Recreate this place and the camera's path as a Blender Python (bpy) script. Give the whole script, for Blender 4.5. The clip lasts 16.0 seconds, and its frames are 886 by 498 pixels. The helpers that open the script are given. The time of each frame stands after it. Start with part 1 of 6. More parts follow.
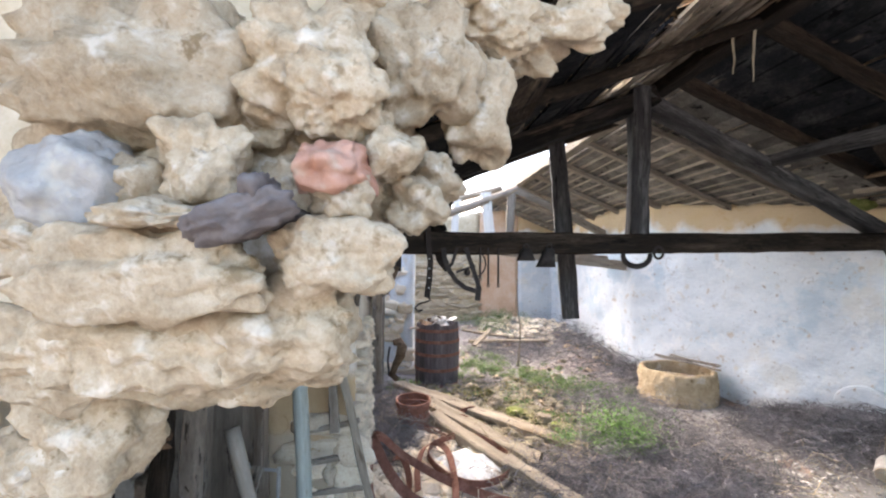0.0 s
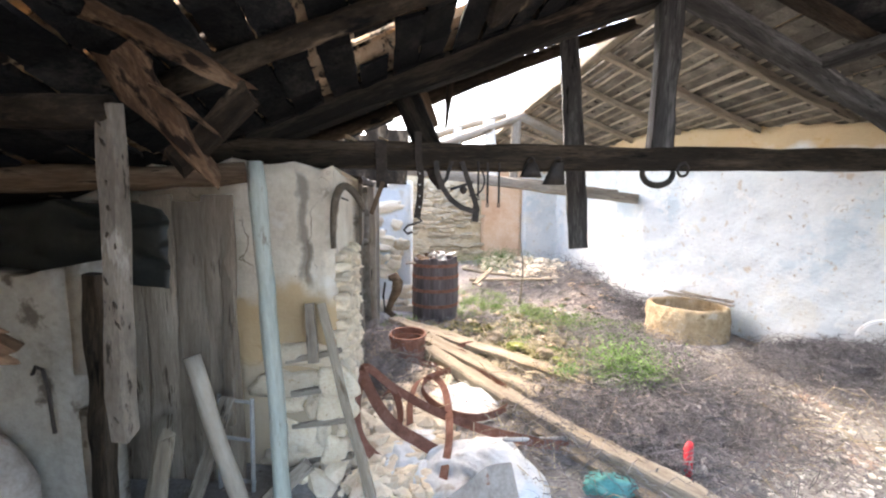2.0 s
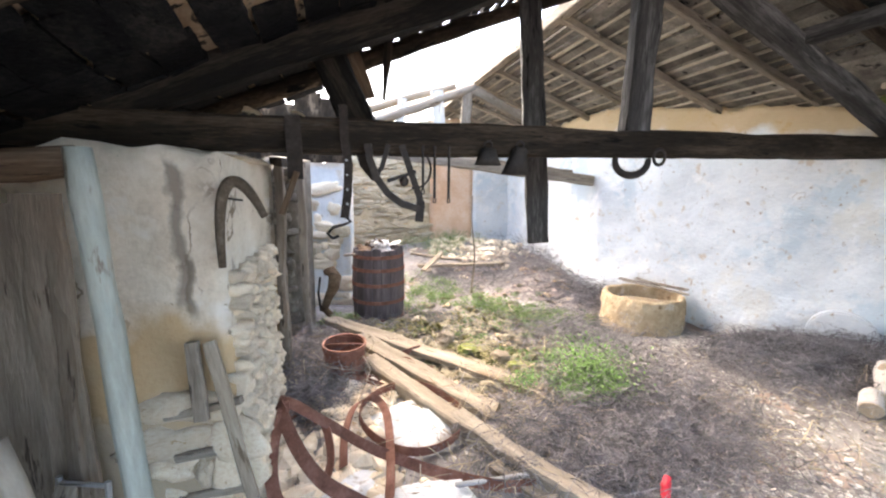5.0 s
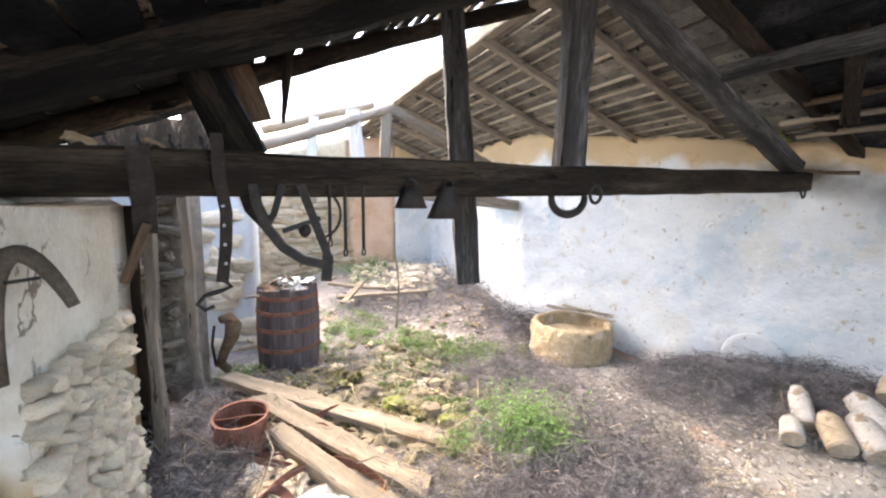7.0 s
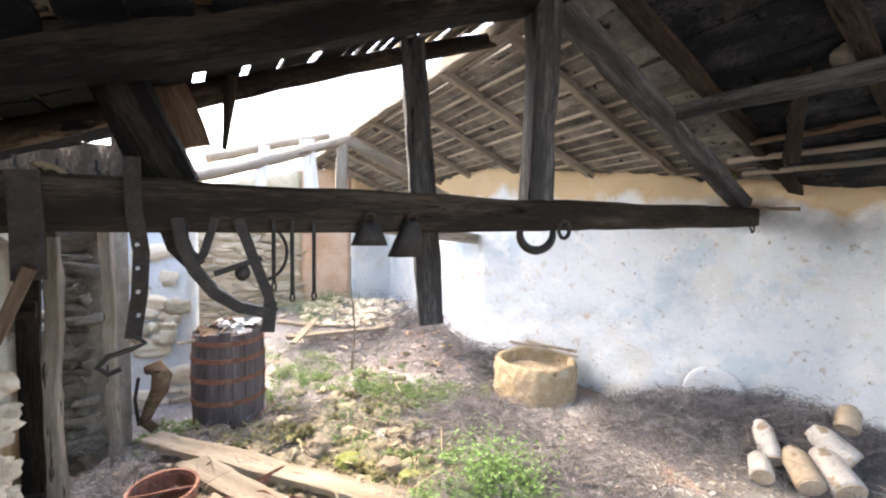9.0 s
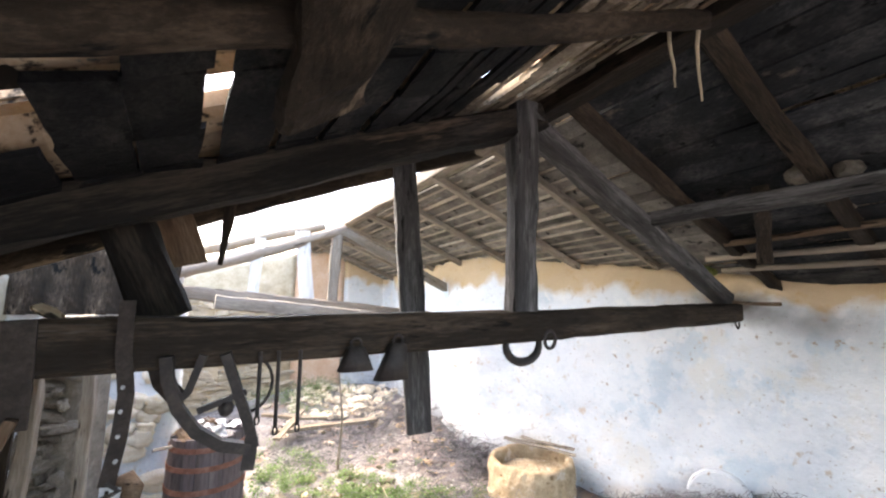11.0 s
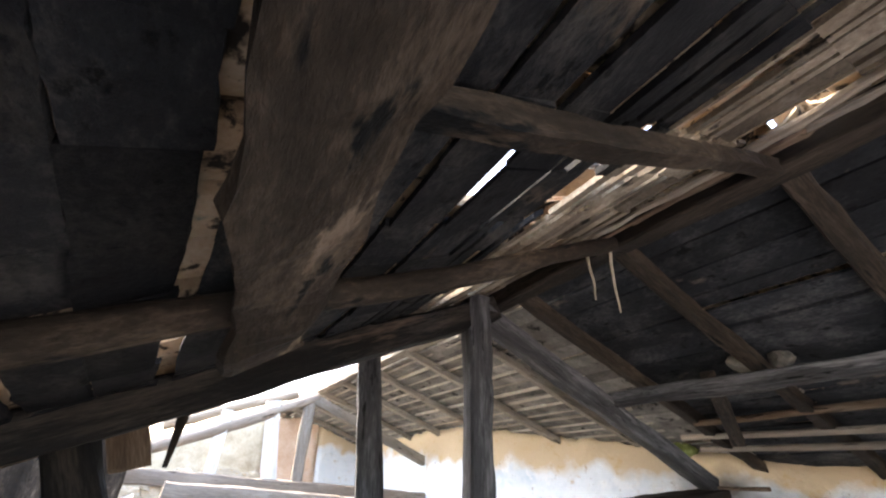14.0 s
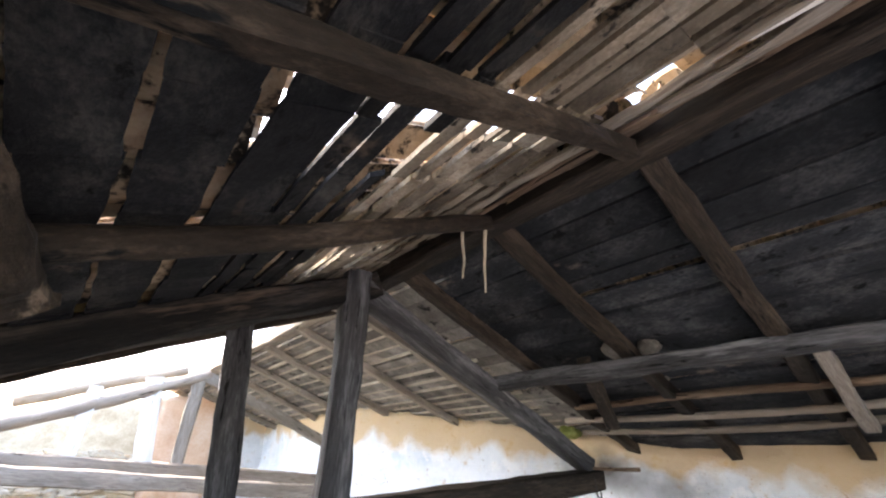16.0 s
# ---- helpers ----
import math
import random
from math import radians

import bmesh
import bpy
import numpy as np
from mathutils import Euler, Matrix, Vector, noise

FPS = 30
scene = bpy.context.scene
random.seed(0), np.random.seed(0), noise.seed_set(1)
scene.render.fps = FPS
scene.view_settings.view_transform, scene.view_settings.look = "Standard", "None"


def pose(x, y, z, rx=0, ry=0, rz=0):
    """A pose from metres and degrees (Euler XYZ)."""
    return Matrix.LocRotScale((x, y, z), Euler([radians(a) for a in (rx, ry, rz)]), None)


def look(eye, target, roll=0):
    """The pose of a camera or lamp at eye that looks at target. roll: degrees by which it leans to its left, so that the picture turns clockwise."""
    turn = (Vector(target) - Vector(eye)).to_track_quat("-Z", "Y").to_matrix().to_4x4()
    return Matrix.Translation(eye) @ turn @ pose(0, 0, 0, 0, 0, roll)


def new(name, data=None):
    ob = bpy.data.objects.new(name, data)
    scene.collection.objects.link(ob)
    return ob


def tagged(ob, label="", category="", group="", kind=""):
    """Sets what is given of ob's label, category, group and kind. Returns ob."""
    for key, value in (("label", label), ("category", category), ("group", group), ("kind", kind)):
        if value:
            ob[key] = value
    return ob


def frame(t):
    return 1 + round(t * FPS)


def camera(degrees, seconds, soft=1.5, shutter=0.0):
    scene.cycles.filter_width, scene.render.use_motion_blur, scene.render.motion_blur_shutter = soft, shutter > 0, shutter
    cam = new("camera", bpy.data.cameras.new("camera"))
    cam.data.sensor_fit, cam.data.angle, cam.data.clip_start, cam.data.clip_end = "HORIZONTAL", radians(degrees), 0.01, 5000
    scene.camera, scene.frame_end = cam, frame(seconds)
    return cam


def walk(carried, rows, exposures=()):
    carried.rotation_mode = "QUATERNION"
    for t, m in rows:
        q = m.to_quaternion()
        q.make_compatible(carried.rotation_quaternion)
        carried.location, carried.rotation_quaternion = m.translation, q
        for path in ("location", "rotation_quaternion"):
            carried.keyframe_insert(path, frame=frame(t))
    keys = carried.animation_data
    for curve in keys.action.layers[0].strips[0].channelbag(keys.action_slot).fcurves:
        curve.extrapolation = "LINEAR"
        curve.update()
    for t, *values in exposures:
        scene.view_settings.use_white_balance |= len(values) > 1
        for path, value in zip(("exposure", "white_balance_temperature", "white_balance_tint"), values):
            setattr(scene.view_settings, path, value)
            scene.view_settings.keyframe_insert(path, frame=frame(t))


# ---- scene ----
cam = camera(93.7, 16.0, soft=2.2)
PATH = [
    (0, (0.079, 0.045, 1.539), (0.034, 2.044, 1.579), 0.6),
    (0.5, (0.09, 0.116, 1.436), (0.036, 2.115, 1.408), 0.5),
    (1, (0.092, 0.212, 1.377), (0.036, 2.208, 1.279), 0.5),
    (1.5, (0.118, 0.311, 1.352), (0.06, 2.303, 1.189), 0.5),
    (2, (0.137, 0.352, 1.365), (0.075, 2.34, 1.152), 0.5),
    (2.5, (0.152, 0.374, 1.389), (0.093, 2.358, 1.137), 0.5),
    (3, (0.149, 0.403, 1.396), (0.099, 2.383, 1.116), 0.5),
    (3.2, (0.129, 0.422, 1.398), (0.09, 2.401, 1.111), 0.4),
    (5.3, (0.199, 0.891, 1.476), (0.429, 2.848, 1.135), 0.8),
    (5.5, (0.211, 0.929, 1.482), (0.477, 2.882, 1.146), 0.7),
    (6, (0.22, 1.027, 1.506), (0.582, 2.968, 1.184), 0.7),
    (6.5, (0.217, 1.105, 1.549), (0.672, 3.03, 1.249), 0.8),
    (7, (0.245, 1.182, 1.579), (0.782, 3.09, 1.314), 0.9),
    (7.5, (0.272, 1.247, 1.592), (0.878, 3.14, 1.371), 0.9),
    (8, (0.268, 1.319, 1.564), (0.928, 3.199, 1.384), 0.9),
    (8.2, (0.271, 1.348, 1.559), (0.95, 3.221, 1.393), 0.9),
    (10.3, (0.269, 1.344, 1.708), (1.043, 3.187, 1.776), 0.9),
    (10.5, (0.272, 1.329, 1.726), (1.043, 3.172, 1.839), 0.9),
    (11, (0.276, 1.282, 1.768), (1.026, 3.121, 2.005), 0.9),
    (11.5, (0.286, 1.238, 1.81), (1.004, 3.067, 2.182), 0.9),
    (12, (0.301, 1.191, 1.853), (0.99, 3.0, 2.358), 0.8),
    (12.5, (0.324, 1.157, 1.872), (0.997, 2.932, 2.501), 0.8),
    (13, (0.323, 1.121, 1.902), (0.999, 2.853, 2.639), 0.7),
    (13.5, (0.327, 1.085, 1.926), (1.014, 2.772, 2.751), 0.5),
    (14, (0.358, 1.038, 1.95), (1.058, 2.683, 2.846), 0.5),
    (14.5, (0.446, 1.011, 1.986), (1.174, 2.617, 2.929), 0.5),
    (15, (0.556, 1.013, 1.988), (1.321, 2.583, 2.962), 0.6),
    (15.5, (0.641, 1.012, 1.984), (1.476, 2.552, 2.951), 0.6),
    (16, (0.704, 1.019, 1.961), (1.655, 2.57, 2.791), 0.7),
]
walk(cam, [(t, look(eye, target, roll)) for t, eye, target, roll in PATH], [(0.0, 3.18, 6800, 12), (0.6, 3.35, 6550, 12), (1.4, 3.62, 6850, 12), (2.5, 3.74, 7350, 12), (6.0, 3.57, 7050, 12), (7.5, 3.60, 7050, 12), (11.0, 3.76, 7050, 12), (13.0, 3.90, 6950, 12), (16.0, 3.98, 6750, 12)])

# ---- daylight: pale bright sky, soft high sun ----
world = bpy.data.worlds.new("sky")
scene.world = world
world.use_nodes = True
wn = world.node_tree
sky = wn.nodes.new("ShaderNodeTexSky")
sky.sky_type, sky.sun_disc = "NISHITA", False
sky.sun_elevation, sky.sun_rotation = radians(52), radians(-40)
sky.air_density, sky.dust_density, sky.ozone_density = 1.0, 4.0, 1.0
wn.links.new(sky.outputs["Color"], wn.nodes["Background"].inputs["Color"])
wn.nodes["Background"].inputs["Strength"].default_value = 0.15
sun = new("sun", bpy.data.lights.new("sun", "SUN"))
sun.data.energy, sun.data.angle, sun.data.color = 0.5, radians(50), (1.0, 0.95, 0.87)
sun.matrix_world = look((-5.0, 6.0, 10.0), (0, 0, 0))


# ---- materials ----
def mat(name, cols, scale=6.0, rough=0.85, bump=0.3, metal=0.0, stretch=(1, 1, 1), fine=60.0, spots=None, vary=0.0, pos=(0.3, 0.5, 0.7), bump_dist=0.01):
    """Two scales of noise over a colour ramp, optional spots (colour, scale, threshold), random tone per object or island."""
    m = bpy.data.materials.new(name)
    m.use_nodes = True
    nt = m.node_tree
    bs = nt.nodes["Principled BSDF"]
    bs.inputs["Roughness"].default_value, bs.inputs["Metallic"].default_value = rough, metal
    bs.inputs["Specular IOR Level"].default_value = 0.12 if rough >= 0.7 else 0.4
    tc = nt.nodes.new("ShaderNodeTexCoord")
    mp = nt.nodes.new("ShaderNodeMapping")
    mp.inputs["Scale"].default_value = stretch
    nt.links.new(tc.outputs["Object"], mp.inputs["Vector"])

    def noise_node(sc, detail=6.0, r=0.6):
        n = nt.nodes.new("ShaderNodeTexNoise")
        n.inputs["Scale"].default_value, n.inputs["Detail"].default_value, n.inputs["Roughness"].default_value = sc, detail, r
        nt.links.new(mp.outputs["Vector"], n.inputs["Vector"])
        return n
    big, small = noise_node(scale), noise_node(fine, 4.0, 0.7)
    mixn = nt.nodes.new("ShaderNodeMix")
    mixn.data_type = "FLOAT"
    mixn.inputs["Factor"].default_value = 0.35
    nt.links.new(big.outputs["Fac"], mixn.inputs["A"])
    nt.links.new(small.outputs["Fac"], mixn.inputs["B"])
    ramp = nt.nodes.new("ShaderNodeValToRGB")
    while len(ramp.color_ramp.elements) < len(cols):
        ramp.color_ramp.elements.new(0.5)
    for e, c, p in zip(ramp.color_ramp.elements, cols, pos if len(cols) == 3 else [0.32 + 0.36 * i / (len(cols) - 1) for i in range(len(cols))]):
        e.position, e.color = p, (*c, 1)
    nt.links.new(mixn.outputs["Result"], ramp.inputs["Fac"])
    out = ramp.outputs["Color"]
    for col, sc, th in spots or ():
        n = noise_node(sc, 5.0, 0.65)
        r = nt.nodes.new("ShaderNodeValToRGB")
        r.color_ramp.elements[0].position, r.color_ramp.elements[1].position = th, th + 0.06
        nt.links.new(n.outputs["Fac"], r.inputs["Fac"])
        mx = nt.nodes.new("ShaderNodeMix")
        mx.data_type = "RGBA"
        nt.links.new(r.outputs["Color"], mx.inputs["Factor"])
        nt.links.new(out, mx.inputs["A"])
        mx.inputs["B"].default_value = (*col, 1)
        out = mx.outputs["Result"]
    if vary:
        oi, ge = nt.nodes.new("ShaderNodeObjectInfo"), nt.nodes.new("ShaderNodeNewGeometry")
        ad = nt.nodes.new("ShaderNodeMath")
        ad.operation = "ADD"
        nt.links.new(oi.outputs["Random"], ad.inputs[0])
        nt.links.new(ge.outputs["Random Per Island"], ad.inputs[1])
        fr = nt.nodes.new("ShaderNodeMath")
        fr.operation = "FRACT"
        nt.links.new(ad.outputs[0], fr.inputs[0])
        rg = nt.nodes.new("ShaderNodeMapRange")
        rg.inputs["To Min"].default_value, rg.inputs["To Max"].default_value = 1 - vary, 1 + vary * 0.6
        nt.links.new(fr.outputs[0], rg.inputs["Value"])
        hs = nt.nodes.new("ShaderNodeHueSaturation")
        nt.links.new(rg.outputs["Result"], hs.inputs["Value"])
        nt.links.new(out, hs.inputs["Color"])
        out = hs.outputs["Color"]
    nt.links.new(out, bs.inputs["Base Color"])
    if bump:
        bp = nt.nodes.new("ShaderNodeBump")
        bp.inputs["Strength"].default_value, bp.inputs["Distance"].default_value = bump, bump_dist
        nt.links.new(mixn.outputs["Result"], bp.inputs["Height"])
        nt.links.new(bp.outputs["Normal"], bs.inputs["Normal"])
    return m


GRAIN = (0.12, 1, 1)
M_MID = mat("grey_brown_truss_timber", [(0.014, 0.013, 0.013), (0.060, 0.057, 0.055), (0.20, 0.195, 0.19)], 14, 0.75, 1.0, stretch=GRAIN, fine=120, vary=0.2, bump_dist=0.012, spots=[((0.010, 0.009, 0.008), 34, 0.60), ((0.22, 0.21, 0.20), 9, 0.64)])
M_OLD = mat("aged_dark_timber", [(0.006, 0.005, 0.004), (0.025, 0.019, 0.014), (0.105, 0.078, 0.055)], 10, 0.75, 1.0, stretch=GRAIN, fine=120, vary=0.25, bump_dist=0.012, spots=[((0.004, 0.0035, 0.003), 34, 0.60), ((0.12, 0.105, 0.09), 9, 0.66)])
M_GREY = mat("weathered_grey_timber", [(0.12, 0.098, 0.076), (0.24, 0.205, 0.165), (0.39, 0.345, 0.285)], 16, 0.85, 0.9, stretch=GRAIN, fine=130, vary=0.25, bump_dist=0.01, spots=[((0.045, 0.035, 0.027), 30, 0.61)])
M_BROWN = mat("brown_rotten_timber", [(0.05, 0.030, 0.018), (0.12, 0.080, 0.052), (0.24, 0.18, 0.125)], 14, 0.85, 1.0, stretch=GRAIN, fine=110, vary=0.25, bump_dist=0.012, spots=[((0.02, 0.013, 0.009), 30, 0.59), ((0.30, 0.20, 0.13), 8, 0.66)])
M_PALE = mat("pale_dry_plank", [(0.13, 0.102, 0.075), (0.25, 0.208, 0.158), (0.40, 0.35, 0.28)], 12, 0.85, 0.9, stretch=GRAIN, fine=120, vary=0.2, bump_dist=0.012, spots=[((0.12, 0.09, 0.062), 26, 0.62), ((0.20, 0.15, 0.10), 7, 0.60)])
M_WHITEWOOD = mat("sun_bleached_wood", [(0.50, 0.47, 0.43), (0.66, 0.63, 0.58), (0.78, 0.75, 0.70)], 14, 0.85, 0.9, stretch=GRAIN, fine=120, bump_dist=0.01, spots=[((0.22, 0.17, 0.12), 26, 0.61)])
# near roof boards carry the shade in their colour, far ones (M_LATHR) the daylight
M_LATH = mat("shaded_roof_boards", [(0.003, 0.003, 0.0035), (0.011, 0.011, 0.0115), (0.05, 0.046, 0.040)], 7, 0.85, 0.8, stretch=(1, 0.6, 1), fine=70, vary=0.5, bump_dist=0.02, spots=[((0.055, 0.042, 0.030), 4.5, 0.63), ((0.002, 0.002, 0.002), 16, 0.60)])
M_LATHE = mat("dim_roof_boards", [(0.008, 0.0088, 0.0098), (0.024, 0.0255, 0.027), (0.095, 0.093, 0.090)], 7, 0.85, 0.8, stretch=(1, 0.6, 1), fine=70, vary=0.5, bump_dist=0.02, spots=[((0.12, 0.10, 0.080), 5, 0.66), ((0.005, 0.005, 0.005), 16, 0.60)])
M_BLACKWOOD = mat("near_black_timber", [(0.003, 0.003, 0.003), (0.011, 0.0095, 0.008), (0.06, 0.048, 0.037)], 10, 0.8, 1.0, stretch=GRAIN, fine=120, bump_dist=0.012, spots=[((0.10, 0.07, 0.048), 6, 0.66)])
M_SCORCH = mat("scorched_brown_board", [(0.005, 0.004, 0.003), (0.026, 0.019, 0.0135), (0.105, 0.077, 0.052)], 6, 0.85, 1.0, stretch=(0.35, 1, 1), fine=60, bump_dist=0.02, spots=[((0.15, 0.112, 0.078), 7, 0.61), ((0.004, 0.004, 0.004), 11, 0.60)])
M_LATHR = mat("daylit_grey_boards", [(0.07, 0.064, 0.056), (0.17, 0.157, 0.138), (0.34, 0.31, 0.27)], 6, 0.85, 0.6, fine=70, vary=0.45, spots=[((0.02, 0.018, 0.016), 9, 0.60)])
M_TILE = mat("clay_roof_tile", [(0.34, 0.22, 0.13), (0.50, 0.37, 0.24), (0.62, 0.50, 0.36)], 9, 0.9, 0.4, fine=90, vary=0.25, spots=[((0.30, 0.29, 0.22), 12, 0.60), ((0.030, 0.025, 0.020), 6, 0.53), ((0.05, 0.04, 0.03), 17, 0.58)])
M_WASH = mat("old_whitewash", [(0.51, 0.545, 0.565), (0.63, 0.65, 0.655), (0.70, 0.705, 0.69)], 2.2, 0.92, 0.8, fine=22, bump_dist=0.03,
             spots=[((0.52, 0.58, 0.61), 1.9, 0.55), ((0.63, 0.62, 0.58), 1.3, 0.58), ((0.58, 0.54, 0.47), 3.4, 0.64), ((0.69, 0.69, 0.675), 5.0, 0.56), ((0.52, 0.45, 0.37), 7, 0.62), ((0.38, 0.31, 0.245), 15, 0.635), ((0.32, 0.26, 0.20), 38, 0.645)])
M_PLASTER = mat("dirty_plaster", [(0.38, 0.32, 0.24), (0.54, 0.47, 0.37), (0.68, 0.62, 0.52)], 4, 0.92, 0.5, fine=40, bump_dist=0.015,
                spots=[((0.36, 0.24, 0.11), 2.6, 0.57), ((0.20, 0.165, 0.13), 5, 0.62), ((0.70, 0.67, 0.60), 2.0, 0.60)])
M_ORANGE = mat("orange_stained_plaster", [(0.50, 0.30, 0.18), (0.62, 0.44, 0.31), (0.70, 0.60, 0.50)], 3, 0.92, 0.5, fine=40, bump_dist=0.015)
M_OCHRE = mat("ochre_clay", [(0.30, 0.215, 0.125), (0.47, 0.365, 0.235), (0.60, 0.495, 0.345)], 11, 0.95, 1.0, fine=50, bump_dist=0.035, spots=[((0.27, 0.19, 0.11), 12, 0.62), ((0.60, 0.53, 0.42), 5, 0.60), ((0.18, 0.13, 0.08), 34, 0.65)])
M_ADOBE = mat("earth_mortar", [(0.36, 0.28, 0.18), (0.52, 0.44, 0.31), (0.66, 0.59, 0.46)], 8, 0.95, 0.8, fine=60)
M_STONE = mat("rubble_stone", [(0.30, 0.25, 0.18), (0.47, 0.40, 0.29), (0.60, 0.54, 0.43)], 6, 0.9, 0.7, fine=50, vary=0.25, spots=[((0.52, 0.34, 0.16), 4, 0.6)])
M_CREAM = mat("cream_limestone", [(0.24, 0.17, 0.10), (0.44, 0.345, 0.23), (0.58, 0.50, 0.375)], 28, 0.92, 1.0, fine=200, vary=0.15, bump_dist=0.007, spots=[((0.26, 0.19, 0.11), 22, 0.60), ((0.64, 0.57, 0.46), 9, 0.60)])
M_GREYSTONE = mat("grey_river_stone", [(0.23, 0.212, 0.19), (0.32, 0.30, 0.272), (0.42, 0.40, 0.37)], 12, 0.9, 0.6, fine=80, spots=[((0.46, 0.42, 0.35), 9, 0.60)])
M_REDSTONE = mat("red_brick_lump", [(0.30, 0.135, 0.085), (0.42, 0.215, 0.145), (0.54, 0.34, 0.25)], 14, 0.6, 0.6, fine=80, spots=[((0.50, 0.40, 0.30), 9, 0.62)])
M_SLATE = mat("dark_slate_shard", [(0.085, 0.072, 0.068), (0.135, 0.115, 0.108), (0.21, 0.185, 0.172)], 14, 0.8, 0.5, fine=80)
M_WASHSTONE = mat("whitewashed_rubble", [(0.60, 0.46, 0.31), (0.79, 0.68, 0.52), (0.87, 0.81, 0.69)], 12, 0.92, 0.8, fine=80, vary=0.25, spots=[((0.54, 0.38, 0.21), 6, 0.63)])
M_SOIL = mat("dry_soil_litter", [(0.14, 0.128, 0.121), (0.245, 0.226, 0.215), (0.43, 0.41, 0.395)], 3.0, 0.95, 1.0, fine=60, bump_dist=0.03,
             spots=[((0.35, 0.255, 0.205), 2.2, 0.58), ((0.58, 0.54, 0.49), 13, 0.62), ((0.13, 0.105, 0.09), 18, 0.62), ((0.62, 0.59, 0.55), 55, 0.66), ((0.10, 0.08, 0.07), 48, 0.66)])
M_TWIG = mat("dry_twigs", [(0.115, 0.107, 0.112), (0.205, 0.193, 0.198), (0.37, 0.353, 0.352)], 5, 0.9, 0, vary=0.5)
M_STRAW = mat("pale_straw", [(0.32, 0.26, 0.17), (0.44, 0.37, 0.26), (0.55, 0.48, 0.36)], 5, 0.9, 0, vary=0.3)
M_LEAF = mat("green_leaves", [(0.07, 0.145, 0.035), (0.12, 0.225, 0.055), (0.20, 0.31, 0.095)], 6, 0.65, 0, vary=0.45)
M_WEED = mat("dull_green_weeds", [(0.08, 0.14, 0.045), (0.15, 0.22, 0.08), (0.27, 0.33, 0.15)], 6, 0.7, 0, vary=0.45)
M_DEBRIS = mat("earthy_rubble", [(0.11, 0.095, 0.065), (0.20, 0.175, 0.12), (0.36, 0.325, 0.24)], 7, 0.95, 0.7, fine=50, vary=0.4, spots=[((0.17, 0.17, 0.08), 5, 0.58)])
M_LIT_SEAM = mat("pale_lit_seams", [(0.22, 0.19, 0.15), (0.34, 0.30, 0.24), (0.46, 0.42, 0.35)], 9, 0.85, 0.4, fine=80, vary=0.35)
M_RUST = mat("rusty_iron", [(0.09, 0.042, 0.03), (0.19, 0.09, 0.066), (0.30, 0.17, 0.13)], 14, 0.85, 0.4, fine=90, spots=[((0.30, 0.24, 0.22), 9, 0.66)])
M_IRON = mat("black_wrought_iron", [(0.015, 0.013, 0.012), (0.032, 0.027, 0.024), (0.07, 0.055, 0.045)], 18, 0.65, 0.4, metal=0.3, fine=90)
M_LEATHER = mat("dark_cracked_leather", [(0.018, 0.014, 0.012), (0.035, 0.028, 0.024), (0.07, 0.055, 0.045)], 16, 0.7, 0.5, fine=90)
M_STAVE = mat("grey_barrel_staves", [(0.045, 0.037, 0.04), (0.10, 0.085, 0.088), (0.19, 0.165, 0.165)], 12, 0.8, 0.5, stretch=(1, 1, 0.12), fine=80, vary=0.3)
M_SACK = mat("dusty_white_sack", [(0.50, 0.50, 0.49), (0.64, 0.65, 0.65), (0.74, 0.75, 0.75)], 6, 0.6, 0.9, fine=40, bump_dist=0.02, spots=[((0.42, 0.38, 0.33), 8, 0.60), ((0.30, 0.25, 0.20), 20, 0.66)])
M_GREEN = mat("faded_green_paint", [(0.22, 0.225, 0.195), (0.34, 0.37, 0.33), (0.48, 0.53, 0.48)], 6, 0.7, 0.4, fine=60, stretch=(0.2, 1, 1), spots=[((0.40, 0.35, 0.28), 7, 0.58), ((0.20, 0.17, 0.135), 22, 0.63)])
M_GREYTUBE = mat("grey_pipe", [(0.21, 0.18, 0.145), (0.31, 0.27, 0.22), (0.42, 0.375, 0.315)], 8, 0.7, 0.3, fine=60, stretch=(0.3, 1, 1), spots=[((0.25, 0.38, 0.36), 5, 0.66)])
M_RED = mat("red_plastic", [(0.45, 0.015, 0.03), (0.60, 0.03, 0.05), (0.66, 0.08, 0.09)], 8, 0.4, 0.1)
M_TEAL = mat("teal_rag", [(0.05, 0.18, 0.18), (0.10, 0.30, 0.29), (0.18, 0.40, 0.38)], 12, 0.9, 0.6, fine=90)
M_CERAMIC = mat("glazed_white_clay", [(0.30, 0.27, 0.235), (0.45, 0.425, 0.39), (0.60, 0.585, 0.56)], 9, 0.75, 0.5, spots=[((0.30, 0.235, 0.17), 9, 0.56), ((0.20, 0.165, 0.135), 26, 0.62)])
M_TAN = mat("tan_clay", [(0.28, 0.215, 0.15), (0.39, 0.315, 0.23), (0.50, 0.43, 0.34)], 8, 0.85, 0.5, spots=[((0.24, 0.19, 0.14), 14, 0.60)])
M_PLASTIC = mat("black_plastic_sheet", [(0.008, 0.009, 0.009), (0.014, 0.016, 0.015), (0.03, 0.032, 0.03)], 6, 0.55, 0.6, fine=30)
M_METAL = mat("dull_white_metal", [(0.26, 0.26, 0.25), (0.38, 0.38, 0.37), (0.50, 0.50, 0.49)], 9, 0.5, 0.2, metal=0.2)
M_PAPER = mat("crumpled_paper_scraps", [(0.45, 0.42, 0.38), (0.60, 0.58, 0.55), (0.72, 0.72, 0.72)], 9, 0.8, 0.2, vary=0.35, spots=[((0.32, 0.42, 0.60), 7, 0.62)])
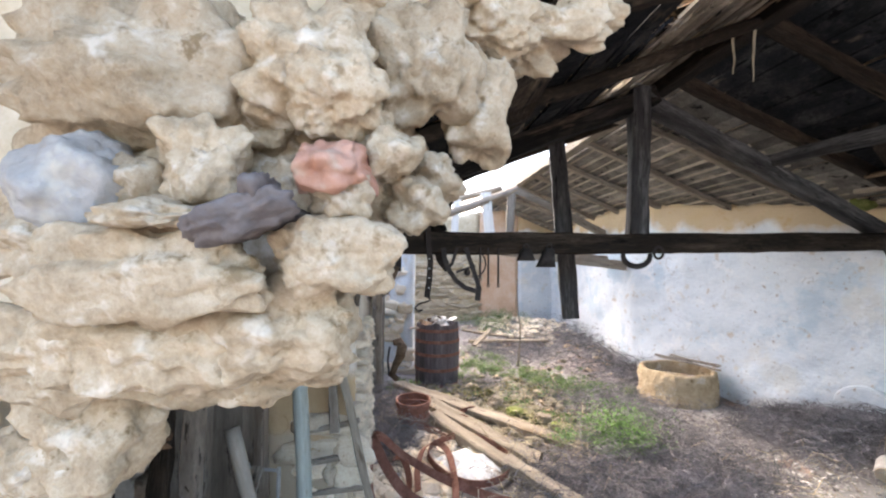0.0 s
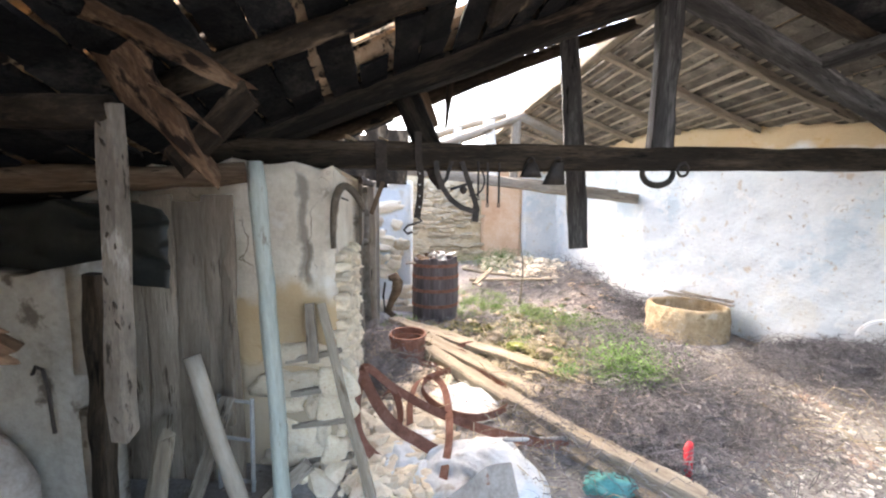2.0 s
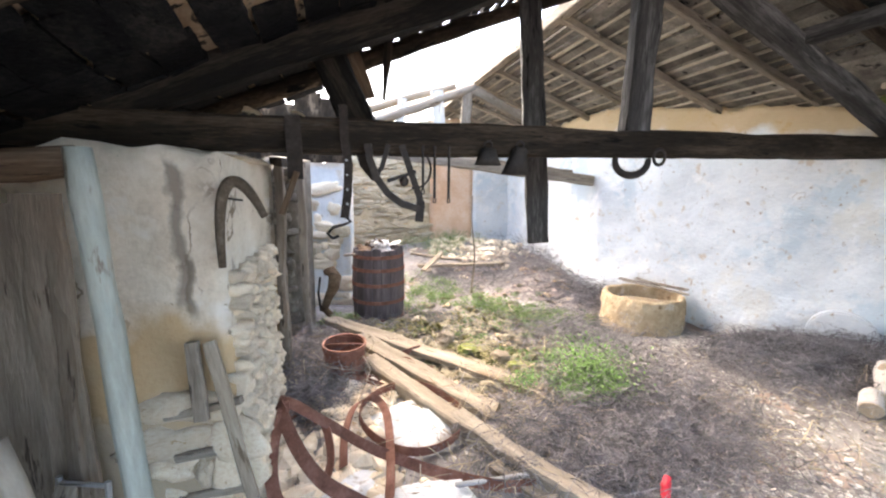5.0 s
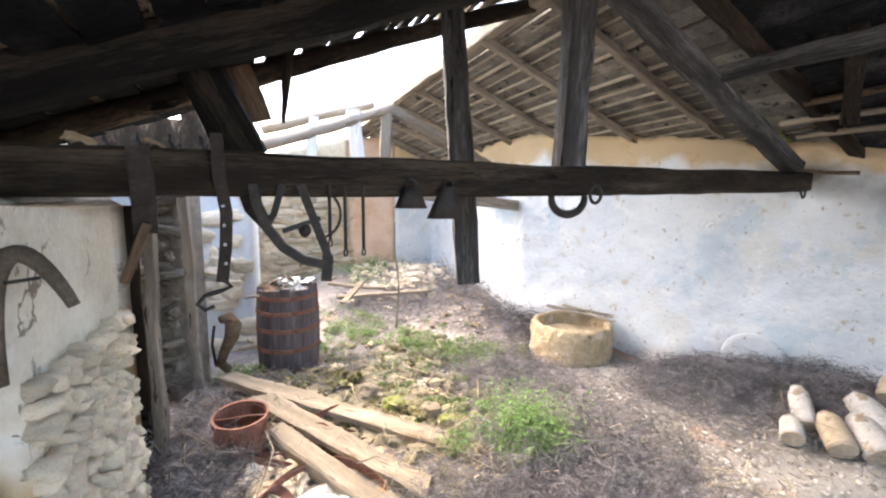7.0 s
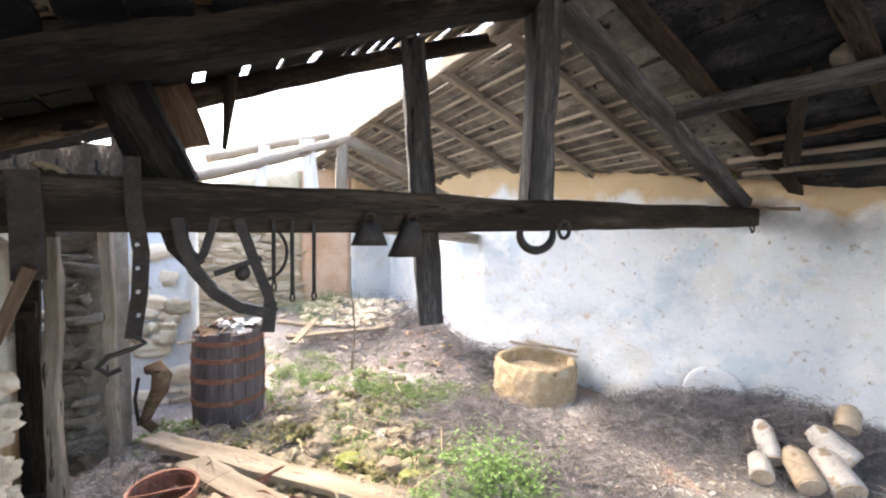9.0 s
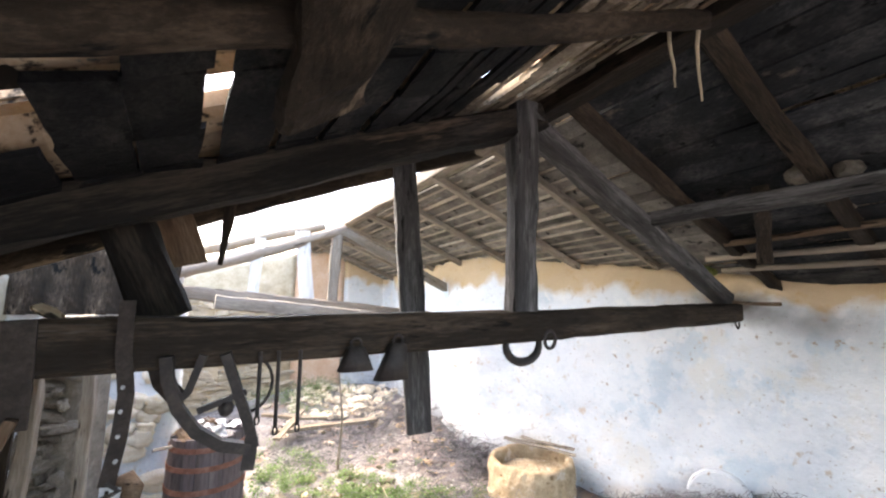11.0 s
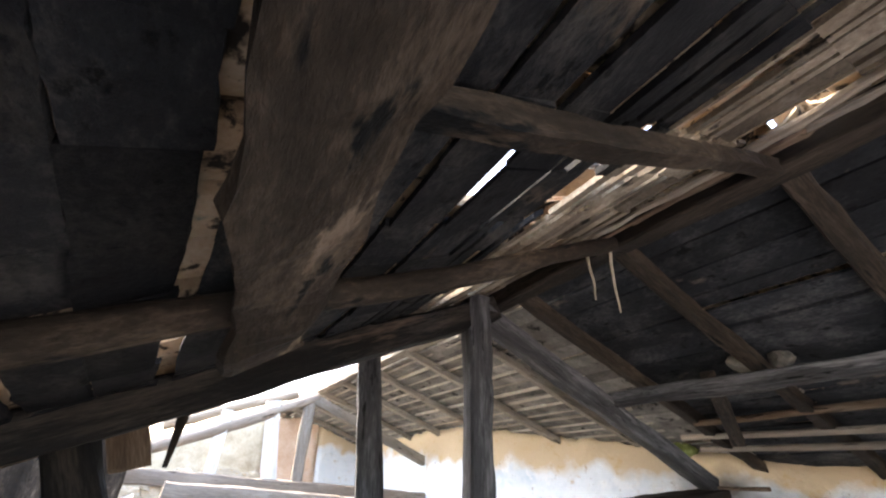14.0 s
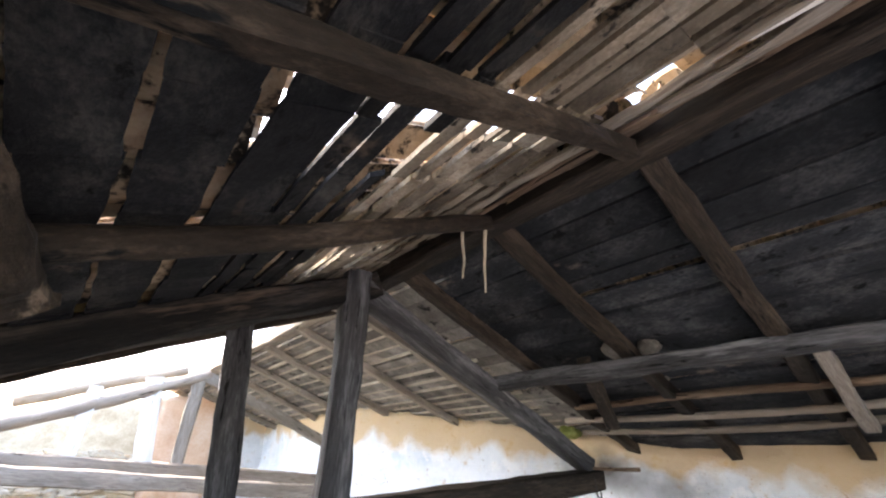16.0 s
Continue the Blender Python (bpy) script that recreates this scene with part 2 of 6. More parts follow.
M_DOOR = mat("brown_grey_door_wood", [(0.13, 0.103, 0.078), (0.235, 0.192, 0.15), (0.36, 0.305, 0.245)], 14, 0.85, 1.0, stretch=GRAIN, fine=120, vary=0.25, bump_dist=0.012, spots=[((0.07, 0.052, 0.04), 26, 0.62)])
M_SKYLIT_SLAT = mat("skylit_rotten_slats", [(0.08, 0.06, 0.042), (0.20, 0.16, 0.115), (0.42, 0.36, 0.28)], 6, 0.85, 0.8, fine=80, vary=0.6, spots=[((0.03, 0.024, 0.018), 14, 0.60)])
M_POCK = mat("pocked_grey_wood", [(0.085, 0.069, 0.055), (0.155, 0.130, 0.105), (0.26, 0.225, 0.185)], 12, 0.85, 1.0, stretch=(0.3, 1, 1), fine=120, bump_dist=0.012, spots=[((0.035, 0.028, 0.021), 30, 0.60), ((0.32, 0.29, 0.25), 10, 0.64)])
M_POCK_PIT = mat("dark_wood_pits", [(0.02, 0.016, 0.012), (0.05, 0.04, 0.03), (0.09, 0.07, 0.055)], 20, 0.9, 0.6)
M_SPLIT = mat("orange_split_wood", [(0.030, 0.017, 0.011), (0.095, 0.055, 0.033), (0.25, 0.16, 0.098)], 16, 0.88, 1.0, stretch=(0.3, 1, 1), fine=110, bump_dist=0.02, spots=[((0.022, 0.014, 0.010), 22, 0.56)])
M_TRAY = mat("dusty_brown_sheet_metal", [(0.20, 0.165, 0.14), (0.33, 0.285, 0.25), (0.46, 0.41, 0.37)], 9, 0.7, 0.4, fine=70, spots=[((0.22, 0.10, 0.06), 10, 0.62)])
M_DARKSTONE = mat("dark_dry_stone", [(0.10, 0.088, 0.072), (0.19, 0.17, 0.14), (0.33, 0.30, 0.255)], 8, 0.9, 0.8, fine=50, vary=0.4)
M_YOKE = mat("dark_bent_wood", [(0.05, 0.038, 0.028), (0.10, 0.08, 0.06), (0.20, 0.165, 0.13)], 14, 0.85, 0.8, fine=110)
M_CHIP = mat("pale_litter_chips", [(0.24, 0.215, 0.19), (0.42, 0.39, 0.36), (0.66, 0.64, 0.61)], 20, 0.92, 0.4, fine=90, vary=0.6)
# low wall's plaster, toned down for the shade in its corner
M_LOWPLASTER = mat("shaded_grey_plaster", [(0.20, 0.18, 0.155), (0.34, 0.315, 0.275), (0.46, 0.43, 0.385)], 3, 0.92, 0.6, fine=35, bump_dist=0.02, spots=[((0.13, 0.11, 0.09), 4, 0.60), ((0.36, 0.26, 0.17), 9, 0.67)])
M_DEADLEAF = mat("olive_dead_leaves", [(0.10, 0.095, 0.045), (0.20, 0.185, 0.085), (0.36, 0.32, 0.17)], 6, 0.8, 0, vary=0.5)
M_MOSS = mat("moss", [(0.10, 0.12, 0.03), (0.20, 0.22, 0.07), (0.32, 0.32, 0.14)], 14, 0.95, 0.8)


# ---- small builders ----
def ochre_band(m, z, soft, col, fall=0.0):
    """Bare ochre earth where the limewash has fallen off along the wall's head."""
    nt = m.node_tree
    bs = nt.nodes["Principled BSDF"]
    src = bs.inputs["Base Color"].links[0].from_socket
    tc, sx = nt.nodes.new("ShaderNodeTexCoord"), nt.nodes.new("ShaderNodeSeparateXYZ")
    nt.links.new(tc.outputs["Object"], sx.inputs["Vector"])
    n = nt.nodes.new("ShaderNodeTexNoise")
    n.inputs["Scale"].default_value, n.inputs["Detail"].default_value = 3.5, 7
    nt.links.new(tc.outputs["Object"], n.inputs["Vector"])
    ma = nt.nodes.new("ShaderNodeMath")
    ma.operation, ma.inputs[1].default_value = "MULTIPLY_ADD", 0.55
    nt.links.new(n.outputs["Fac"], ma.inputs[0])
    sl = nt.nodes.new("ShaderNodeMath")
    sl.operation, sl.inputs[1].default_value = "MULTIPLY_ADD", fall
    nt.links.new(sx.outputs["X"], sl.inputs[0])
    nt.links.new(sx.outputs["Z"], sl.inputs[2])
    nt.links.new(sl.outputs[0], ma.inputs[2])
    mr = nt.nodes.new("ShaderNodeMapRange")
    mr.inputs["From Min"].default_value, mr.inputs["From Max"].default_value = z + 0.275, z + 0.275 + soft
    nt.links.new(ma.outputs[0], mr.inputs["Value"])
    mr.inputs["To Max"].default_value = 0.78
    mx = nt.nodes.new("ShaderNodeMix")
    mx.data_type = "RGBA"
    nt.links.new(mr.outputs["Result"], mx.inputs["Factor"])
    nt.links.new(src, mx.inputs["A"])
    mx.inputs["B"].default_value = (*col, 1)
    nt.links.new(mx.outputs["Result"], bs.inputs["Base Color"])


def cracks(m, scale, width, col, low, high):
    """Thin wandering cracks, gathered in some places only."""
    nt = m.node_tree
    bs = nt.nodes["Principled BSDF"]
    src = bs.inputs["Base Color"].links[0].from_socket
    tc = nt.nodes.new("ShaderNodeTexCoord")
    a, b = nt.nodes.new("ShaderNodeTexNoise"), nt.nodes.new("ShaderNodeTexNoise")
    a.inputs["Scale"].default_value, a.inputs["Detail"].default_value = scale, 6
    b.inputs["Scale"].default_value, b.inputs["Detail"].default_value = scale * 0.8, 3
    mp = nt.nodes.new("ShaderNodeMapping")
    mp.inputs["Location"].default_value = (7.3, 2.1, 4.4)
    nt.links.new(tc.outputs["Object"], mp.inputs["Vector"])
    nt.links.new(tc.outputs["Object"], a.inputs["Vector"])
    nt.links.new(mp.outputs["Vector"], b.inputs["Vector"])
    lines, keep = nt.nodes.new("ShaderNodeMapRange"), nt.nodes.new("ShaderNodeMapRange")
    d = nt.nodes.new("ShaderNodeMath")
    d.operation, d.inputs[1].default_value = "SUBTRACT", 0.5
    e = nt.nodes.new("ShaderNodeMath")
    e.operation = "ABSOLUTE"
    nt.links.new(a.outputs["Fac"], d.inputs[0])
    nt.links.new(d.outputs[0], e.inputs[0])
    lines.inputs["From Min"].default_value, lines.inputs["From Max"].default_value = width, width * 0.3
    nt.links.new(e.outputs[0], lines.inputs["Value"])
    keep.inputs["From Min"].default_value, keep.inputs["From Max"].default_value = low, high
    nt.links.new(b.outputs["Fac"], keep.inputs["Value"])
    f = nt.nodes.new("ShaderNodeMath")
    f.operation = "MULTIPLY"
    nt.links.new(lines.outputs["Result"], f.inputs[0])
    nt.links.new(keep.outputs["Result"], f.inputs[1])
    mx = nt.nodes.new("ShaderNodeMix")
    mx.data_type = "RGBA"
    nt.links.new(f.outputs[0], mx.inputs["Factor"])
    nt.links.new(src, mx.inputs["A"])
    mx.inputs["B"].default_value = (*col, 1)
    nt.links.new(mx.outputs["Result"], bs.inputs["Base Color"])


cracks(M_WASH, 2.2, 0.006, (0.42, 0.37, 0.31), 0.58, 0.66)
ochre_band(M_WASH, 2.20, 0.12, (0.50, 0.33, 0.14), 0.13)
M_PIER = mat("stained_pier_plaster", [(0.46, 0.395, 0.31), (0.63, 0.56, 0.455), (0.75, 0.695, 0.60)], 4, 0.92, 0.6, fine=40, bump_dist=0.02,
             spots=[((0.66, 0.62, 0.55), 2.4, 0.58), ((0.28, 0.24, 0.20), 5, 0.64), ((0.24, 0.20, 0.16), 24, 0.68)])
cracks(M_PIER, 3.5, 0.012, (0.24, 0.19, 0.14), 0.52, 0.60)


def streak(m, x0, half, low, high, col):
    """A soot run down the plaster."""
    nt = m.node_tree
    bs = nt.nodes["Principled BSDF"]
    src = bs.inputs["Base Color"].links[0].from_socket
    tc, sx, n = nt.nodes.new("ShaderNodeTexCoord"), nt.nodes.new("ShaderNodeSeparateXYZ"), nt.nodes.new("ShaderNodeTexNoise")
    n.inputs["Scale"].default_value, n.inputs["Detail"].default_value = 9, 5
    nt.links.new(tc.outputs["Object"], n.inputs["Vector"])
    nt.links.new(tc.outputs["Object"], sx.inputs["Vector"])

    def op(kind, a, b):
        q = nt.nodes.new("ShaderNodeMath")
        q.operation = kind
        for s, val in zip(q.inputs, (a, b)):
            if val is None:
                continue
            if isinstance(val, (int, float)):
                s.default_value = val
            else:
                nt.links.new(val, s)
        return q.outputs[0]

    def ramp(val, a, b):
        q = nt.nodes.new("ShaderNodeMapRange")
        q.inputs["From Min"].default_value, q.inputs["From Max"].default_value = a, b
        nt.links.new(val, q.inputs["Value"])
        return q.outputs["Result"]
    wob = op("MULTIPLY", op("SUBTRACT", n.outputs["Fac"], 0.5), 0.10)
    off = op("ABSOLUTE", op("ADD", op("SUBTRACT", sx.outputs["X"], x0), wob), None)
    zz = op("ADD", sx.outputs["Z"], op("MULTIPLY", wob, 2.0))
    fac = op("MULTIPLY", op("MULTIPLY", ramp(off, half, half * 0.4), ramp(zz, low, low + 0.08)), ramp(zz, high, high - 0.05))
    mx = nt.nodes.new("ShaderNodeMix")
    mx.data_type = "RGBA"
    nt.links.new(op("MULTIPLY", fac, 0.75), mx.inputs["Factor"])
    nt.links.new(src, mx.inputs["A"])
    mx.inputs["B"].default_value = (*col, 1)
    nt.links.new(mx.outputs["Result"], bs.inputs["Base Color"])


streak(M_PIER, -0.585, 0.030, 0.98, 1.56, (0.17, 0.145, 0.12))
streak(M_PIER, -0.565, 0.022, 0.92, 1.20, (0.15, 0.125, 0.10))
ochre_band(M_PIER, 0.98, -0.10, (0.46, 0.31, 0.15))
ochre_band(M_PIER, 0.62, -0.08, (0.44, 0.37, 0.28))
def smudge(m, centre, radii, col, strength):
    """A soft-edged mark of its own shape and colour on a wall or the ground."""
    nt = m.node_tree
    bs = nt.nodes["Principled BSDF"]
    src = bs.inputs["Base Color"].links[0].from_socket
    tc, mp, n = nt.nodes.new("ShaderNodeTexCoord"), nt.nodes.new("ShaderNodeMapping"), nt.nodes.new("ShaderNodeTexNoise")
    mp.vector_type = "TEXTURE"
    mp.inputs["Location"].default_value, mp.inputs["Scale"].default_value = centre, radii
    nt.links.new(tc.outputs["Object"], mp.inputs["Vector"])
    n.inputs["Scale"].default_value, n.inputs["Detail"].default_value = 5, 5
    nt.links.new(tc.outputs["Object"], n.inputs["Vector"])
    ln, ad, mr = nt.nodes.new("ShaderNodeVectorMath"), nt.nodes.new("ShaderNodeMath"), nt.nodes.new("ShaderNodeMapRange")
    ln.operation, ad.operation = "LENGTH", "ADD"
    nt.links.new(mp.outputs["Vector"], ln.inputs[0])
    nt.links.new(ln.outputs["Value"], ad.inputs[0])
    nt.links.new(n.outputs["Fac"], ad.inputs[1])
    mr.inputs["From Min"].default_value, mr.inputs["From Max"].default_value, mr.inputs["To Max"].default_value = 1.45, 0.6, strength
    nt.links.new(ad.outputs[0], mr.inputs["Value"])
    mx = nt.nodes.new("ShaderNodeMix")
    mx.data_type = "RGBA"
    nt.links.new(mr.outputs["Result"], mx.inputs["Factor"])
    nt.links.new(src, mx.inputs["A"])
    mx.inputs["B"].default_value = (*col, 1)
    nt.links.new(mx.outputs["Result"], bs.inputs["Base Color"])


# darker marks high on the wall past the tie beam's end
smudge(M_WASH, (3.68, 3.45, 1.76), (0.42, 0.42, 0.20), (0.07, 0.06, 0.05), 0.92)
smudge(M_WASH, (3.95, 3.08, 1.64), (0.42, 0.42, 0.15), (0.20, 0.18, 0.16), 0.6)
smudge(M_SOIL, (2.62, 4.02, 0.08), (0.50, 0.34, 0.4), (0.47, 0.44, 0.405), 0.7)
smudge(M_SOIL, (2.85, 2.55, 0.08), (0.75, 0.40, 0.5), (0.43, 0.405, 0.375), 0.65)
smudge(M_SOIL, (2.0, 1.9, 0.08), (0.8, 0.45, 0.5), (0.43, 0.405, 0.375), 0.6)
smudge(M_SOIL, (1.9, 5.6, 0.2), (0.45, 0.8, 0.6), (0.40, 0.30, 0.25), 0.5)
smudge(M_WASH, (2.72, 4.92, 0.28), (0.25, 0.30, 0.22), (0.42, 0.33, 0.20), 0.55)
PLACE = {}
rng = random.Random(7)


def mesh_of(name, bm, material, smooth=False):
    me = bpy.data.meshes.new(name)
    bmesh.ops.recalc_face_normals(bm, faces=bm.faces)
    bm.to_mesh(me)
    bm.free()
    me.materials.append(material)
    if smooth:
        me.polygons.foreach_set("use_smooth", [True] * len(me.polygons))
    return me


def raw(name, verts, faces, material, smooth=False):
    me = bpy.data.meshes.new(name)
    me.from_pydata([tuple(map(float, v)) for v in verts], [], [tuple(map(int, q)) for q in faces])
    me.materials.append(material)
    if smooth:
        me.polygons.foreach_set("use_smooth", [True] * len(me.polygons))
    return me


def settle(me):
    """Move a mesh's origin to the middle of its underside; returns where that was."""
    co = np.empty(len(me.vertices) * 3)
    me.vertices.foreach_get("co", co)
    co = co.reshape(-1, 3)
    c = np.array([(co[:, 0].min() + co[:, 0].max()) / 2, (co[:, 1].min() + co[:, 1].max()) / 2, co[:, 2].min()])
    me.vertices.foreach_set("co", (co - c).ravel())
    return Matrix.Translation(c)


def put(name, me, parent=None, label="", m=None):
    if m is None:
        m = settle(me)
    ob = new(name, me)
    PLACE[ob.name] = m
    if parent is not None:
        ob.parent = parent
        ob.matrix_basis = PLACE[parent.name].inverted() @ m
    else:
        ob.matrix_basis = m
    if label:
        tagged(ob, label)
    return ob


def part(name, bm, material, parent=None, label="", m=None, smooth=False):
    return put(name, mesh_of(name, bm, material, smooth), parent, label, m)


def thing(name, at, label, category, group=""):
    ob = new(name)
    PLACE[ob.name] = Matrix.Translation(at)
    ob.matrix_basis = PLACE[ob.name]
    return tagged(ob, label, category, group)


def along(p0, p1, up=(0, 0, 1)):
    """Pose with x from p0 to p1 and z near up, and the length."""
    p0, p1 = Vector(p0), Vector(p1)
    x = (p1 - p0).normalized()
    up = Vector(up)
    if abs(x.dot(up)) > 0.95:
        up = Vector((0, 1, 0))
    y = up.cross(x).normalized()
    z = x.cross(y)
    m = Matrix((x, y, z)).transposed().to_4x4()
    m.translation = p0
    return m, (p1 - p0).length


def timber_bm(length, w, h, seed=0, worn=0.009, chamfer=0.18, taper=1.0, bow=0.0, ragged=0.0):
    """A hewn timber along x: chamfered, uneven, slightly bowed, with ragged ends if asked."""
    bm = bmesh.new()
    n = max(3, min(44, int(length / 0.06)))
    cx, cy = w / 2, h / 2
    cw, ch = w * chamfer / 2, h * chamfer / 2
    prof = [(-cx + cw, -cy), (cx - cw, -cy), (cx, -cy + ch), (cx, cy - ch), (cx - cw, cy), (-cx + cw, cy), (-cx, cy - ch), (-cx, -cy + ch)]
    rings = []
    for i in range(n + 1):
        k = i / n
        s = 1 + (taper - 1) * k
        ring = []
        for j, (a, b) in enumerate(prof):
            q = Vector((k * length * 2.2 + seed * 7.3, a * 6 + seed, b * 6))
            d = noise.noise_vector(q) * worn * 1.6 + noise.noise_vector(q * 3.7) * worn * 0.8
            ex = 0.0
            if ragged and i in (0, n):
                ex = (noise.noise(Vector((a * 40, b * 40, seed + i))) - 0.2) * ragged
            ring.append(bm.verts.new((k * length + ex, a * s + d.y, b * s + d.z + bow * math.sin(math.pi * k))))
        rings.append(ring)
    for r0, r1 in zip(rings, rings[1:]):
        for j in range(8):
            bm.faces.new((r0[j], r0[(j + 1) % 8], r1[(j + 1) % 8], r1[j]))
    bm.faces.new(rings[0][::-1])
    bm.faces.new(rings[-1])
    return bm


def timber(name, p0, p1, w, h, material, label, category, parent=None, group="", **kw):
    up = kw.pop("up", (0, 0, 1))
    m, length = along(p0, p1, up)
    ob = part(name, timber_bm(length, w, h, **kw), material, parent, label, m)
    return ob if parent is not None else tagged(ob, label, category, group)


def tube_bm(pts, radii, sides=10, rough=0.0, seed=0):
    """A round rod or log through points."""
    bm = bmesh.new()
    pts = [Vector(p) for p in pts]
    if not hasattr(radii, "__len__"):
        radii = [radii] * len(pts)
    rings = []
    ref = None
    for i, p in enumerate(pts):
        t = (pts[min(i + 1, len(pts) - 1)] - pts[max(i - 1, 0)]).normalized()
        if ref is None:
            ref = t.orthogonal().normalized()
        u = (ref - t * ref.dot(t)).normalized()
        ref = u
        v = t.cross(u)
        ring = []
        for j in range(sides):
            a = 2 * math.pi * j / sides
            o = (u * math.cos(a) + v * math.sin(a)) * radii[i]
            if rough:
                o *= 1 + rough * noise.noise((p + o) * 9 + Vector((seed, 0, 0)))
            ring.append(bm.verts.new(p + o))
        rings.append(ring)
    for r0, r1 in zip(rings, rings[1:]):
        for j in range(sides):
            bm.faces.new((r0[j], r0[(j + 1) % sides], r1[(j + 1) % sides], r1[j]))
    bm.faces.new(rings[0][::-1])
    bm.faces.new(rings[-1])
    return bm


def line_pts(p0, p1, n, wob=0.0, seed=0):
    p0, p1 = Vector(p0), Vector(p1)
    out = []
    for i in range(n + 1):
        k = i / n
        d = noise.noise_vector(Vector((k * 2.5, seed * 3.1, 0.5))) * wob
        out.append(p0.lerp(p1, k) + d)
    return out


def log(name, p0, p1, r0, r1, material, label, category, wob=0.03, seed=0, parent=None, group=""):
    """A round pole with its grain along its length."""
    m, length = along(p0, p1)
    n = max(4, int(length / 0.12))
    pts = line_pts((0, 0, 0), (length, 0, 0), n, wob, seed)
    bm = tube_bm(pts, [r0 + (r1 - r0) * i / n for i in range(n + 1)], 12, 0.25, seed)
    ob = part(name, bm, material, parent, label, m, True)
    return ob if parent is not None else tagged(ob, label, category, group)


def strip_bm(pts, side, width, thick):
    """A flat band through points; side gives the way of its width at each point."""
    bm = bmesh.new()
    pts = [Vector(p) for p in pts]
    rings = []
    for i, p in enumerate(pts):
        t = (pts[min(i + 1, len(pts) - 1)] - pts[max(i - 1, 0)]).normalized()
        s = Vector(side(i) if callable(side) else side)
        s = (s - t * s.dot(t)).normalized()
        nrm = t.cross(s) * thick / 2
        w = s * width / 2
        rings.append([bm.verts.new(p + q) for q in (w + nrm, -w + nrm, -w - nrm, w - nrm)])
    for r0, r1 in zip(rings, rings[1:]):
        for j in range(4):
            bm.faces.new((r0[j], r0[(j + 1) % 4], r1[(j + 1) % 4], r1[j]))
    bm.faces.new(rings[0][::-1])
    bm.faces.new(rings[-1])
    return bm


def rock_bm(size, seed=0, sub=2, rough=0.35, box=0.0):
    """A lumpy stone about its own centre."""
    bm = bmesh.new()
    bmesh.ops.create_icosphere(bm, subdivisions=sub, radius=1)
    for v in bm.verts:
        c = v.co.copy()
        if box:
            big = max(abs(c.x), abs(c.y), abs(c.z))
            c = c.lerp(c / big, box)
        k = 1 + rough * noise.noise(v.co * 1.3 + Vector((seed * 3.7, seed, 0))) + rough * 0.45 * noise.noise(v.co * 3.1 + Vector((seed, 9, 0))) + rough * 0.2 * noise.noise(v.co * 7 + Vector((0, seed, 3)))
        v.co = Vector((c.x * size[0], c.y * size[1], c.z * size[2])) * k
    return bm


def box_raw(verts, faces, o, ax, ay, az):
    """Add a box to lists: corner o, edge vectors."""
    b = len(verts)
    o, ax, ay, az = (np.array(q, float) for q in (o, ax, ay, az))
    verts.extend([o, o + ax, o + ax + ay, o + ay, o + az, o + ax + az, o + ax + ay + az, o + ay + az])
    faces.extend([(b, b + 3, b + 2, b + 1), (b + 4, b + 5, b + 6, b + 7), (b, b + 1, b + 5, b + 4), (b + 1, b + 2, b + 6, b + 5), (b + 2, b + 3, b + 7, b + 6), (b + 3, b, b + 4, b + 7)])


# ---- ground: one sheet, with heaps of litter against the walls ----
def bumpf(x, y, cx, cy, rx, ry, h):
    return h * math.exp(-((x - cx) / rx) ** 2 - ((y - cy) / ry) ** 2)


def ground_z(x, y):
    z = 0.05
    z += bumpf(x, y, 3.5, 3.40, 0.6, 0.40, 0.15) + bumpf(x, y, 3.0, 3.75, 0.35, 0.3, 0.08) + bumpf(x, y, 3.9, 2.7, 0.5, 0.7, 0.17)
    z += bumpf(x, y, 0.55, 4.2, 0.75, 0.7, 0.08) + bumpf(x, y, 1.2, 8.0, 1.6, 1.1, 0.36) + bumpf(x, y, 2.2, 6.4, 0.5, 0.8, 0.20)
    z += bumpf(x, y, -0.4, 3.6, 0.35, 0.6, 0.06) + bumpf(x, y, 2.75, 5.0, 0.3, 0.5, 0.10)
    near = 1.0 if -6 < x < 8 and -5 < y < 12 else 0.3
    z += near * (0.035 * noise.noise(Vector((x * 1.7, y * 1.7, 0))) + 0.018 * noise.noise(Vector((x * 6, y * 6, 3))) + 0.008 * noise.noise(Vector((x * 17, y * 17, 5))))
    return z


def axis_steps(lo, hi, step, far):
    mid = list(np.arange(lo, hi + step / 2, step))
    out, d = [], step
    a = lo
    while a > -far:
        d *= 1.5
        a -= d
        out.insert(0, a)
    tail, d, a = [], step, mid[-1]
    while a < far:
        d *= 1.5
        a += d
        tail.append(a)
    return out + mid + tail


gx, gy = axis_steps(-1.6, 4.6, 0.045, 300), axis_steps(0.6, 8.6, 0.05, 300)
gv = [(x, y, ground_z(x, y)) for y in gy for x in gx]
nx = len(gx)
gf = [(j * nx + i, j * nx + i + 1, (j + 1) * nx + i + 1, (j + 1) * nx + i) for j in range(len(gy) - 1) for i in range(nx - 1)]
tagged(put("ground", raw("ground", gv, gf, M_SOIL, True), m=Matrix()), "dry brown earth floor strewn with litter", "ground", kind="structure")


